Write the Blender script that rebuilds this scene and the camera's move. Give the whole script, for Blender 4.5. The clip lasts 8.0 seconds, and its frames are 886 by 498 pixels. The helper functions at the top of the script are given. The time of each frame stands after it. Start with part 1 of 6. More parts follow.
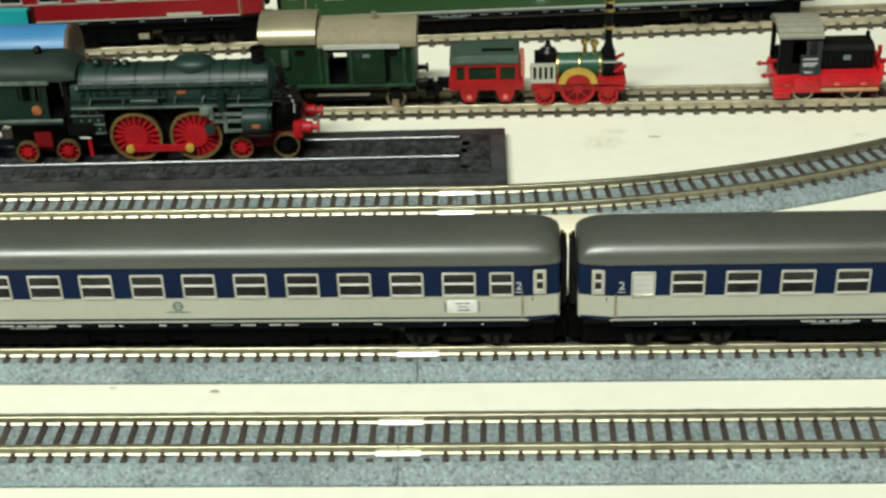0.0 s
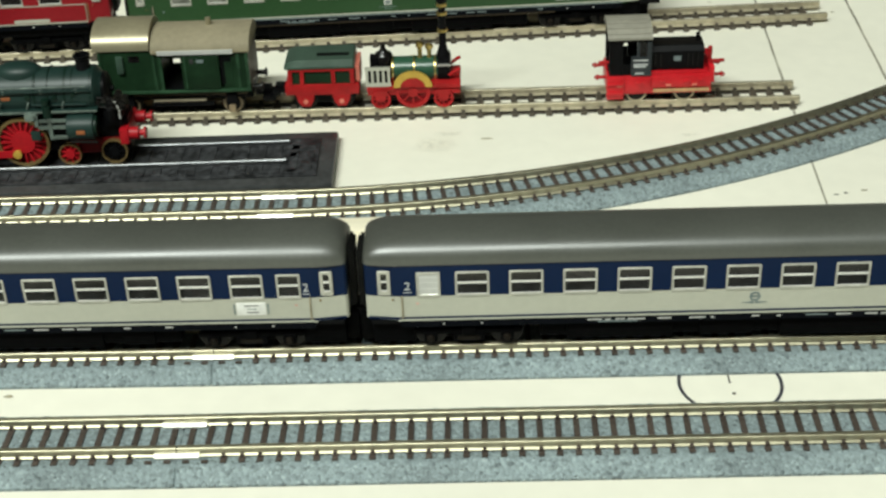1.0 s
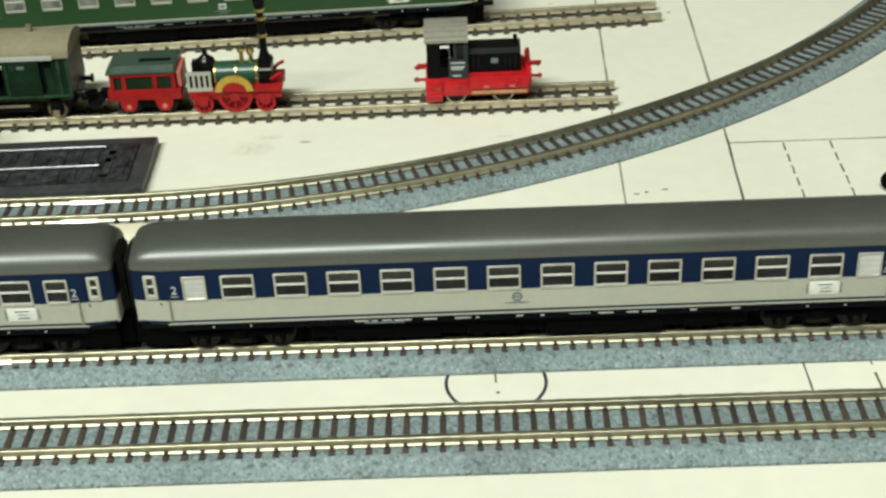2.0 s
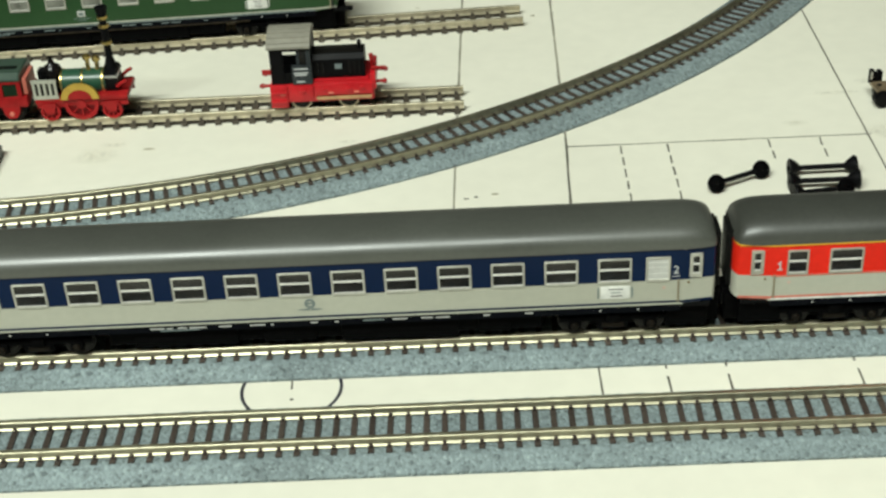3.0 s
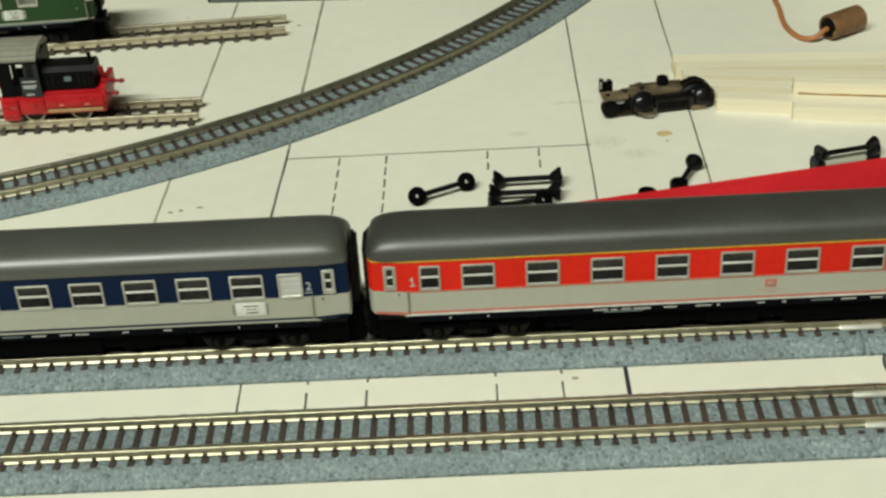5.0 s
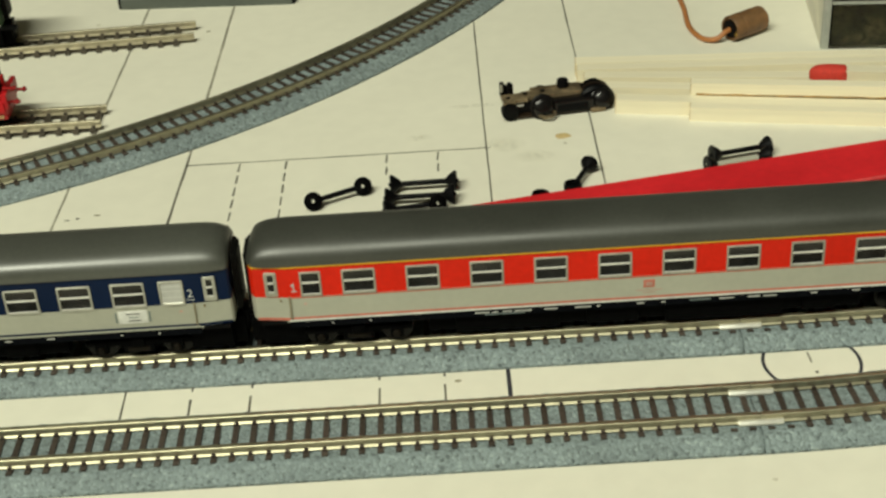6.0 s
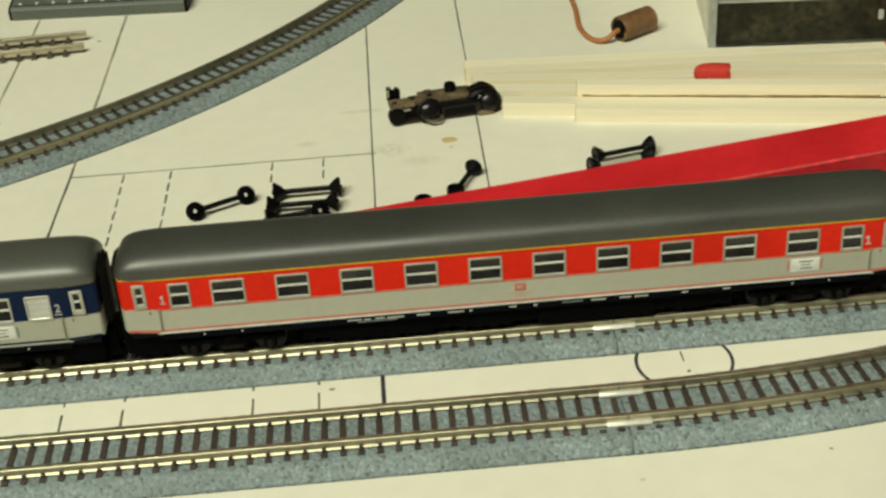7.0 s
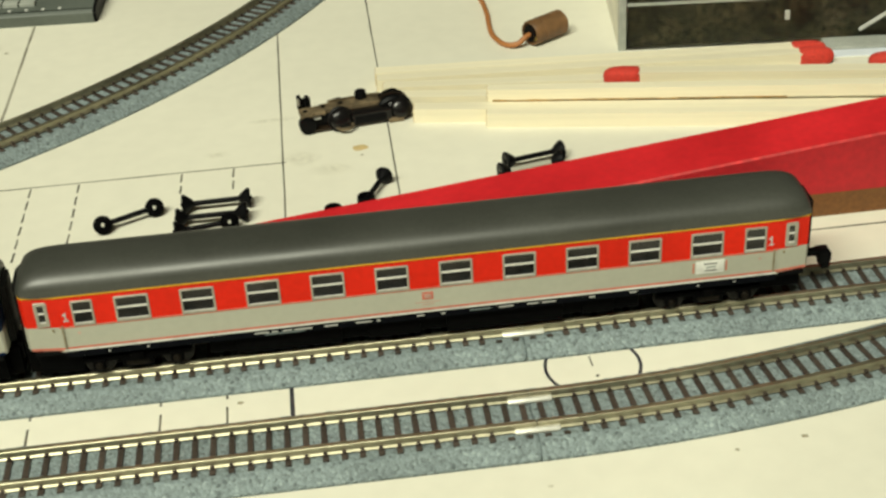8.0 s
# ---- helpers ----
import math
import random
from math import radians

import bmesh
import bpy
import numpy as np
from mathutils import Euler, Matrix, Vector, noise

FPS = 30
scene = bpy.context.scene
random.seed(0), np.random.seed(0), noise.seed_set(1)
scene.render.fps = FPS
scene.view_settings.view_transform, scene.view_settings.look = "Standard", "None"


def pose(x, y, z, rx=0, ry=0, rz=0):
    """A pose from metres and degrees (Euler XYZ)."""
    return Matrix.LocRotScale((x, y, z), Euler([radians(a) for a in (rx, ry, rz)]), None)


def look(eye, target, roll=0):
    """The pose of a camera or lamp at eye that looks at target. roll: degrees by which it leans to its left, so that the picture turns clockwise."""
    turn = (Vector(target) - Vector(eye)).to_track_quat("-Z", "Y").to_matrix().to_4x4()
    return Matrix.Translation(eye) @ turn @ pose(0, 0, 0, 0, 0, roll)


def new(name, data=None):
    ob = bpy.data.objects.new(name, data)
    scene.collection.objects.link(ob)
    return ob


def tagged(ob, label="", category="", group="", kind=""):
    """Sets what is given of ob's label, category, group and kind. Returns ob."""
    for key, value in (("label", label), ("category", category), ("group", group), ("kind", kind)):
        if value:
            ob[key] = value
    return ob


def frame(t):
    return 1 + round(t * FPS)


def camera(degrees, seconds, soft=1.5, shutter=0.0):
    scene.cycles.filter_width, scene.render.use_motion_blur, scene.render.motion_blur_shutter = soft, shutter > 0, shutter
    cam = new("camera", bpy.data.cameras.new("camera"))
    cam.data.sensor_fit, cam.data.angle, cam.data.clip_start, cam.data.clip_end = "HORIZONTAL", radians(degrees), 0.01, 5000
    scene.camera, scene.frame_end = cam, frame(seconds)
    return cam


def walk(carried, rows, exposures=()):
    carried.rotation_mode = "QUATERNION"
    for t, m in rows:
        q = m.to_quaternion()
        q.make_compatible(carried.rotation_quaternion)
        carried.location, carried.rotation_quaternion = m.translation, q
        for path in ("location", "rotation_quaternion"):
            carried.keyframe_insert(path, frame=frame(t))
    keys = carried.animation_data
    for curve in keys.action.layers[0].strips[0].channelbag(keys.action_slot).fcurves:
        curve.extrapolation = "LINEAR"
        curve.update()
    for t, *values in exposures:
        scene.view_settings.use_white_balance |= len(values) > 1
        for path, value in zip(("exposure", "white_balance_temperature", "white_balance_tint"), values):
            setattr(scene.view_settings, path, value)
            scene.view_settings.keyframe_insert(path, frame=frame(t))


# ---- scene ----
# The camera: a hand-held phone, zoomed in, gliding along a model railway (places in mm).
cam = camera(33.56, 8.0, soft=2.65)
PATH = [
    (0.0, (-128.10, -187.94, 134.79), (-136.41, -18.29, 29.19), -2.24),
    (0.5, (-112.83, -188.47, 134.17), (-119.90, -18.46, 29.05), -2.31),
    (1.0, (-99.34, -189.02, 134.03), (-104.98, -18.87, 29.06), -2.42),
    (1.5, (-80.25, -189.58, 134.53), (-85.27, -19.58, 29.30), -2.69),
    (1.7, (-74.69, -190.40, 135.15), (-78.72, -20.46, 29.77), -2.56),
    (2.8, (-41.39, -191.42, 135.09), (-44.88, -21.42, 29.79), -3.09),
    (3.0, (-34.82, -191.21, 135.09), (-38.66, -21.29, 29.68), -3.19),
    (3.5, (-19.38, -190.59, 134.52), (-23.74, -20.61, 29.21), -3.32),
    (4.0, (-5.07, -190.65, 134.59), (-8.58, -20.69, 29.22), -3.36),
    (4.5, (8.70, -189.85, 134.19), (4.39, -19.96, 28.75), -3.51),
    (5.0, (21.14, -189.45, 134.20), (16.19, -19.65, 28.65), -3.64),
    (5.2, (24.46, -189.46, 133.97), (20.22, -19.57, 28.52), -3.68),
    (6.3, (38.84, -190.74, 134.85), (38.71, -21.00, 29.07), -3.70),
    (6.5, (42.18, -190.60, 134.76), (42.16, -20.88, 28.94), -3.89),
    (7.0, (46.19, -190.18, 134.46), (52.39, -20.65, 28.52), -3.75),
    (7.5, (49.92, -189.58, 134.46), (59.85, -20.29, 28.42), -3.74),
    (8.0, (50.81, -189.43, 134.98), (65.63, -20.67, 28.68), -3.43),
]
MM = 0.001
rows = [(t, look([v * MM for v in eye], [v * MM for v in aim], roll)) for t, eye, aim, roll in PATH]
EXPOSURES = [(0.0, -0.06, 6450, 11), (0.5, -0.06, 6400, 13), (1.0, -0.08, 6300, 12.5), (1.5, -0.09, 6400, 11), (3.0, -0.12, 6330, 10.5), (3.5, -0.21, 6500, 10), (5.0, -0.4, 6650, 10), (6.5, -0.44, 7400, 7.6), (7.5, -0.3, 7350, 8.4), (8.0, -0.17, 7300, 9.3)]
walk(cam, rows, EXPOSURES)

# Light: one long ceiling lamp behind the camera in a closed room, and what the walls send back.
world = bpy.data.worlds.new("world")
world.use_nodes = True
world.node_tree.nodes["Background"].inputs[0].default_value = (0.9, 0.92, 0.8, 1)
world.node_tree.nodes["Background"].inputs[1].default_value = 0.05
scene.world = world


def area_lamp(name, place, aim, size_x, size_y, watts, colour):
    data = bpy.data.lights.new(name, "AREA")
    data.shape, data.size, data.size_y, data.energy, data.color = "RECTANGLE", size_x, size_y, watts, colour
    ob = new(name, data)
    ob.matrix_world = look(place, aim)
    return ob


LAMP = (0.93, 1.0, 0.885)
area_lamp("ceiling_lamp", (-0.65, -1.05, 1.66), (-0.65, -1.04, 0), 1.34, 0.22, 73.5, LAMP)


# ---- materials ----
def mat(name, colour, rough=0.5, metal=0.0, grain=900, vary=0.12, coarse=90, stain=0.1, bump=0.0, bump_scale=0, island=0.0, spec=0.5, coat=0.0):
    """A procedural surface: base colour with fine grain and coarse stains, roughness and relief that follow them."""
    m = bpy.data.materials.new(name)
    m.use_nodes = True
    nt = m.node_tree
    nodes, links = nt.nodes, nt.links
    bsdf = nodes["Principled BSDF"]
    bsdf.inputs["Metallic"].default_value = metal
    bsdf.inputs["Specular IOR Level"].default_value = spec
    bsdf.inputs["Coat Weight"].default_value = coat
    co = nodes.new("ShaderNodeTexCoord")
    fine = nodes.new("ShaderNodeTexNoise")
    fine.inputs["Scale"].default_value, fine.inputs["Detail"].default_value = grain, 3
    big = nodes.new("ShaderNodeTexNoise")
    big.inputs["Scale"].default_value, big.inputs["Detail"].default_value = coarse, 4
    links.new(co.outputs["Object"], fine.inputs["Vector"])
    links.new(co.outputs["Object"], big.inputs["Vector"])

    def spread(src, amount):
        r = nodes.new("ShaderNodeMapRange")
        r.inputs[1].default_value, r.inputs[2].default_value = 0.3, 0.7
        r.inputs[3].default_value, r.inputs[4].default_value = 1 - amount, 1 + amount
        links.new(src, r.inputs[0])
        return r.outputs[0]

    mul = nodes.new("ShaderNodeMath")
    mul.operation = "MULTIPLY"
    links.new(spread(fine.outputs["Fac"], vary), mul.inputs[0])
    links.new(spread(big.outputs["Fac"], stain), mul.inputs[1])
    last = mul.outputs[0]
    if island:
        info = nodes.new("ShaderNodeObjectInfo")
        r = nodes.new("ShaderNodeMapRange")
        r.inputs[3].default_value, r.inputs[4].default_value = 1 - island, 1 + island
        links.new(info.outputs["Random"], r.inputs[0])
        m3 = nodes.new("ShaderNodeMath")
        m3.operation = "MULTIPLY"
        links.new(last, m3.inputs[0])
        links.new(r.outputs[0], m3.inputs[1])
        last = m3.outputs[0]
    tint = nodes.new("ShaderNodeVectorMath")
    tint.operation = "SCALE"
    tint.inputs[0].default_value = colour
    links.new(last, tint.inputs["Scale"])
    links.new(tint.outputs[0], bsdf.inputs["Base Color"])
    rr = nodes.new("ShaderNodeMapRange")
    rr.inputs[1].default_value, rr.inputs[2].default_value = 0.3, 0.7
    rr.inputs[3].default_value, rr.inputs[4].default_value = max(0.02, rough * 0.85), min(1, rough * 1.15)
    links.new(big.outputs["Fac"], rr.inputs[0])
    links.new(rr.outputs[0], bsdf.inputs["Roughness"])
    if bump:
        src = fine
        if bump_scale:
            src = nodes.new("ShaderNodeTexNoise")
            src.inputs["Scale"].default_value, src.inputs["Detail"].default_value = bump_scale, 3
            links.new(co.outputs["Object"], src.inputs["Vector"])
        b = nodes.new("ShaderNodeBump")
        b.inputs["Strength"].default_value, b.inputs["Distance"].default_value = bump, 0.0003
        links.new(src.outputs["Fac"], b.inputs["Height"])
        links.new(b.outputs["Normal"], bsdf.inputs["Normal"])
    return m


def ballast_material():
    """Moulded grey ballast: pale blue-grey grains of several tones with dark gaps and a few dark stones."""
    m = bpy.data.materials.new("grey_ballast")
    m.use_nodes = True
    nt = m.node_tree
    nodes, links = nt.nodes, nt.links
    bsdf = nodes["Principled BSDF"]
    bsdf.inputs["Roughness"].default_value = 0.75
    co = nodes.new("ShaderNodeTexCoord")
    v = nodes.new("ShaderNodeTexVoronoi")
    v.inputs["Scale"].default_value = 2300
    links.new(co.outputs["Object"], v.inputs["Vector"])
    ramp = nodes.new("ShaderNodeValToRGB")
    sep = nodes.new("ShaderNodeSeparateColor")
    links.new(v.outputs["Color"], sep.inputs[0])
    links.new(sep.outputs[0], ramp.inputs[0])
    stops = [(0.0, (0.105, 0.131, 0.136)), (0.09, (0.168, 0.207, 0.215)), (0.55, (0.211, 0.262, 0.270)), (0.93, (0.247, 0.306, 0.314)), (1.0, (0.305, 0.37, 0.375))]
    ramp.color_ramp.elements[0].position, ramp.color_ramp.elements[0].color = stops[0][0], (*stops[0][1], 1)
    ramp.color_ramp.elements[1].position, ramp.color_ramp.elements[1].color = stops[-1][0], (*stops[-1][1], 1)
    for p, c in stops[1:-1]:
        ramp.color_ramp.elements.new(p).color = (*c, 1)
    big = nodes.new("ShaderNodeTexNoise")
    big.inputs["Scale"].default_value = 60
    links.new(co.outputs["Object"], big.inputs["Vector"])
    r = nodes.new("ShaderNodeMapRange")
    r.inputs[1].default_value, r.inputs[2].default_value, r.inputs[3].default_value, r.inputs[4].default_value = 0.3, 0.7, 0.88, 1.12
    links.new(big.outputs["Fac"], r.inputs[0])
    sc = nodes.new("ShaderNodeVectorMath")
    sc.operation = "SCALE"
    links.new(ramp.outputs[0], sc.inputs[0])
    links.new(r.outputs[0], sc.inputs["Scale"])
    stones = nodes.new("ShaderNodeTexNoise")
    stones.inputs["Scale"].default_value, stones.inputs["Detail"].default_value = 950, 2
    links.new(co.outputs["Object"], stones.inputs["Vector"])
    shade = nodes.new("ShaderNodeMapRange")
    shade.inputs[1].default_value, shade.inputs[2].default_value, shade.inputs[3].default_value, shade.inputs[4].default_value = 0.56, 0.72, 1.05, 0.72
    links.new(stones.outputs["Fac"], shade.inputs[0])
    dotted = nodes.new("ShaderNodeVectorMath")
    dotted.operation = "SCALE"
    links.new(sc.outputs[0], dotted.inputs[0])
    links.new(shade.outputs[0], dotted.inputs["Scale"])
    links.new(dotted.outputs[0], bsdf.inputs["Base Color"])
    b = nodes.new("ShaderNodeBump")
    b.inputs["Strength"].default_value, b.inputs["Distance"].default_value = 0.6, 0.0003
    b.invert = True
    links.new(v.outputs["Distance"], b.inputs["Height"])
    links.new(b.outputs["Normal"], bsdf.inputs["Normal"])
    return m


def wood_material(name, colour):
    """Split aspen: pale wood with long grain streaks along the stick."""
    m = mat(name, colour, 0.65, grain=500, vary=0.05, coarse=60, stain=0.06, island=0.06)
    nt = m.node_tree
    stretch = nt.nodes.new("ShaderNodeMapping")
    stretch.inputs["Scale"].default_value = (0.04, 1.6, 1.6)
    co = next(n for n in nt.nodes if n.type == "TEX_COORD")
    nt.links.new(co.outputs["Object"], stretch.inputs["Vector"])
    for n in nt.nodes:
        if n.type == "TEX_NOISE":
            nt.links.new(stretch.outputs[0], n.inputs["Vector"])
    return m


def stain_material(name, colour, strength):
    """A dirty patch that thins out towards its edge."""
    m = mat(name, colour, 0.7, grain=700, vary=0.2)
    nt = m.node_tree
    nodes, links = nt.nodes, nt.links
    co = nodes.new("ShaderNodeTexCoord")
    centre = nodes.new("ShaderNodeVectorMath")
    centre.operation = "MULTIPLY_ADD"
    centre.inputs[1].default_value, centre.inputs[2].default_value = (2, 2, 0), (-1, -1, 0)
    links.new(co.outputs["Generated"], centre.inputs[0])
    ball = nodes.new("ShaderNodeTexGradient")
    ball.gradient_type = "SPHERICAL"
    links.new(centre.outputs[0], ball.inputs["Vector"])
    blot = nodes.new("ShaderNodeTexNoise")
    blot.inputs["Scale"].default_value, blot.inputs["Detail"].default_value = 900, 4
    links.new(co.outputs["Object"], blot.inputs["Vector"])
    rough_edge = nodes.new("ShaderNodeMapRange")
    rough_edge.inputs[1].default_value, rough_edge.inputs[2].default_value, rough_edge.inputs[4].default_value = 0.3, 0.7, strength
    links.new(blot.outputs["Fac"], rough_edge.inputs[0])
    fade = nodes.new("ShaderNodeMath")
    fade.operation = "MULTIPLY"
    links.new(ball.outputs["Fac"], fade.inputs[0])
    links.new(rough_edge.outputs[0], fade.inputs[1])
    fade.use_clamp = True
    links.new(fade.outputs[0], nodes["Principled BSDF"].inputs["Alpha"])
    return m


def glass_material(name, colour, rough=0.03):
    m = bpy.data.materials.new(name)
    m.use_nodes = True
    b = m.node_tree.nodes["Principled BSDF"]
    b.inputs["Base Color"].default_value = (*colour, 1)
    b.inputs["Transmission Weight"].default_value = 1
    b.inputs["Roughness"].default_value = rough
    b.inputs["IOR"].default_value = 1.15
    return m


BOARD = mat("painted_white_board", (0.80, 0.775, 0.655), 0.65, spec=0.18, grain=260, vary=0.02, coarse=14, stain=0.05, bump=0.05)
WALL = mat("plain_wall_paint", (0.36, 0.34, 0.29), 0.8, grain=30, coarse=2)
CEIL = mat("ceiling_paint", (0.5, 0.48, 0.44), 0.8, grain=30, coarse=2)
FLOOR = mat("brown_floor", (0.10, 0.075, 0.055), 0.5, grain=30, coarse=3)
PENCIL = mat("pencil_line", (0.13, 0.12, 0.095), 0.7, grain=700, vary=0.4, coarse=120, stain=0.4)
PENCIL_PALE = mat("pale_pencil_line", (0.30, 0.28, 0.22), 0.7, grain=700, vary=0.3, coarse=120, stain=0.4)
MARKER = mat("black_marker", (0.03, 0.03, 0.04), 0.6, grain=700, vary=0.3)
DIRT = mat("table_dirt", (0.36, 0.32, 0.22), 0.7, grain=900, vary=0.3)
DIRT_PALE = mat("pale_smudge", (0.64, 0.61, 0.49), 0.6, grain=500, vary=0.12, coarse=200, stain=0.12)
CLOUD = stain_material("grey_smear", (0.54, 0.51, 0.40), 0.30)
SPOT = mat("yellow_spot", (0.60, 0.45, 0.22), 0.6, grain=500, vary=0.2)
BALLAST = ballast_material()
SLEEPER = mat("dark_brown_plastic_sleeper", (0.057, 0.044, 0.036), 0.6, spec=0.3, grain=1500, vary=0.3, island=0.25)
RAIL = mat("nickel_silver_rail", (0.425, 0.392, 0.278), 0.41, 0.90, grain=700, vary=0.12, coarse=70, stain=0.16)
JOINER = mat("pale_rail_joiner", (0.78, 0.77, 0.70), 0.34, 0.6, grain=700, vary=0.08, coarse=250, stain=0.10)
SLEEPER_OLD = mat("grey_brown_sleeper", (0.066, 0.054, 0.039), 0.6, grain=1500, vary=0.25, island=0.2)
RAIL_OLD = mat("pale_siding_rail", (0.46, 0.41, 0.29), 0.4, 0.6, grain=700, vary=0.15, coarse=90, stain=0.15)
ROOF = mat("grey_roof_plastic", (0.068, 0.071, 0.061), 0.37, grain=1500, vary=0.08, coarse=60, stain=0.10, spec=0.75)
BLUE = mat("ocean_blue_paint", (0.0025, 0.0115, 0.043), 0.4, spec=0.15, grain=900, vary=0.06, coarse=60)
GREY = mat("stone_grey_paint", (0.435, 0.435, 0.36), 0.42, grain=900, vary=0.03, coarse=50, stain=0.04)
RED = mat("orange_red_paint", (0.72, 0.020, 0.008), 0.42, spec=0.2, grain=900, vary=0.06, coarse=60)
YELLOW = mat("yellow_line_paint", (0.72, 0.38, 0.02), 0.45)
SILVER = mat("silver_window_frame", (0.42, 0.405, 0.345), 0.36, 0.4, grain=1200, vary=0.10, coarse=250, stain=0.12)
# the same silver made paler: brighter light put into the colour
SILVER_LIT = mat("lit_silver_window_frame", (0.51, 0.50, 0.435), 0.36, 0.4, grain=1200, vary=0.10, coarse=250, stain=0.12)
PANE = mat("dark_window_pane", (0.013, 0.012, 0.012), 0.16, grain=500, vary=0.5, coarse=260, stain=0.8, spec=0.7)
# light showing through the coach, put into the pane colour
PANE_LIT = mat("lit_window_pane", (0.22, 0.225, 0.19), 0.3, grain=500, vary=0.2, coarse=200, stain=0.45)
FROST = mat("frosted_window_pane", (0.50, 0.50, 0.47), 0.5, grain=900, vary=0.06, coarse=300, stain=0.1)
FROST_BAR = mat("pale_frosted_bar", (0.58, 0.58, 0.54), 0.5, grain=900, vary=0.06)
SOLEBAR = mat("dark_slate_solebar", (0.0035, 0.0042, 0.0060), 0.55, spec=0.03, grain=900, vary=0.3)
# darker copy of the grey roof: dimmer, warmer room light put into the colour
ROOF_SHADED = mat("shaded_grey_roof_plastic", (0.047, 0.049, 0.042), 0.44, grain=1500, vary=0.10, coarse=60, stain=0.14, spec=0.65)
MATTE_BLACK = mat("matt_black_underframe", (0.002, 0.002, 0.0022), 0.6, spec=0.03, grain=900, vary=0.3)
BAR = mat("bright_window_bar", (0.74, 0.73, 0.68), 0.4, 0.1, grain=900, vary=0.1)
# brown that stands for faint glints on the running gear
BOGIE_BROWN = mat("brown_glint_axle_box", (0.0075, 0.0055, 0.0035), 0.5, spec=0.12, grain=900, vary=0.4, coarse=400, stain=0.5)
BLACK = mat("black_plastic", (0.0035, 0.0035, 0.004), 0.45, spec=0.10, grain=900, vary=0.3)
RUBBER = mat("black_rubber", (0.005, 0.005, 0.0045), 0.6, spec=0.12, grain=900, vary=0.3)
WHITE = mat("white_print", (0.72, 0.72, 0.68), 0.5)
PALE_PRINT = mat("pale_print", (0.50, 0.51, 0.50), 0.5)
INK = mat("black_print", (0.03, 0.03, 0.03), 0.6)
PALE_RED = mat("pale_red_print", (0.60, 0.17, 0.12), 0.5)
FAINT_RED = mat("faint_red_print", (0.56, 0.34, 0.28), 0.5)
SLATE = mat("blue_grey_print", (0.16, 0.20, 0.20), 0.5)
RUST = mat("tarnished_handle", (0.30, 0.26, 0.18), 0.5, 0.3)
LOCO_GREEN = mat("dark_green_loco_paint", (0.0048, 0.018, 0.0115), 0.38, spec=0.2, grain=900, vary=0.12, coarse=80, stain=0.15)
# lighter than LOCO_GREEN: light on up-facing parts put into the colour
BOILER_GREEN = mat("lit_satin_boiler_paint", (0.0105, 0.028, 0.0235), 0.43, spec=0.34, grain=900, vary=0.10, coarse=80, stain=0.15)
CAB_ROOF_GREEN = mat("dull_green_cab_roof", (0.013, 0.024, 0.016), 0.6, spec=0.35, grain=900, vary=0.15, coarse=120, stain=0.25)
# darker copy of the wheel red, with shade put into the colour
SHADED_RED = mat("red_paint_with_shade", (0.15, 0.004, 0.006), 0.5, spec=0.2, grain=900, vary=0.15)
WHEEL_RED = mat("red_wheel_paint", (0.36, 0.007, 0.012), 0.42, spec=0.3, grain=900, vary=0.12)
GOLD = mat("dull_brass", (0.27, 0.185, 0.075), 0.45, 0.7, grain=900, vary=0.15)
GOLD_PAINT = mat("brass_yellow_paint", (0.55, 0.36, 0.06), 0.4, 0.3, grain=900, vary=0.1)
TAN = mat("worn_tan_edge", (0.46, 0.27, 0.13), 0.5, grain=900, vary=0.2)
BRASS = mat("polished_brass", (0.66, 0.50, 0.17), 0.28, 1.0, grain=900, vary=0.08)
ORANGE = mat("tarnished_orange_plate", (0.30, 0.095, 0.030), 0.5, grain=900, vary=0.25)
PLINTH = mat("black_display_plinth", (0.030, 0.031, 0.033), 0.5, spec=0.3, grain=900, vary=0.7, coarse=300, stain=0.45, bump=0.7, bump_scale=700)
PLINTH_BASE = mat("smooth_black_plinth_rim", (0.045, 0.046, 0.046), 0.42, spec=0.4, grain=900, vary=0.25, coarse=200, stain=0.3, bump=0.2, bump_scale=900)
PLINTH_RAIL = mat("dull_steel_rail", (0.19, 0.195, 0.20), 0.42, 1.0, grain=900, vary=0.15)
STEEL = mat("bright_steel_rail", (0.62, 0.63, 0.64), 0.34, 1.0)
TOY_RED = mat("toy_red_paint", (0.34, 0.011, 0.012), 0.45, spec=0.25, grain=900, vary=0.12, coarse=200, stain=0.2)
# pale green of small fittings; along edges it stands for their highlight
EDGE_GREEN = mat("pale_green_edge_highlight", (0.11, 0.14, 0.12), 0.35, grain=900, vary=0.35, coarse=300, stain=0.4)
EDGE_RED = mat("worn_red_edge", (0.56, 0.03, 0.032), 0.6, grain=700, vary=0.3, coarse=200, stain=0.3)
# light coming through clear plastic, put in as a pale colour
CLEAR_LIT = mat("lit_clear_plastic", (0.66, 0.63, 0.52), 0.35, grain=200, vary=0.15, coarse=60, stain=0.2)
VAN_GREEN = mat("van_green_paint", (0.0085, 0.027, 0.011), 0.45, spec=0.25, grain=900, vary=0.15, coarse=160, stain=0.3)
VAN_EDGE = mat("pale_van_green_edge", (0.022, 0.058, 0.028), 0.45, spec=0.3, grain=900, vary=0.25, coarse=200, stain=0.35)
VAN_ROOF = mat("cream_metal_roof", (0.36, 0.32, 0.21), 0.36, 0.5, grain=900, vary=0.06, coarse=80, stain=0.12)
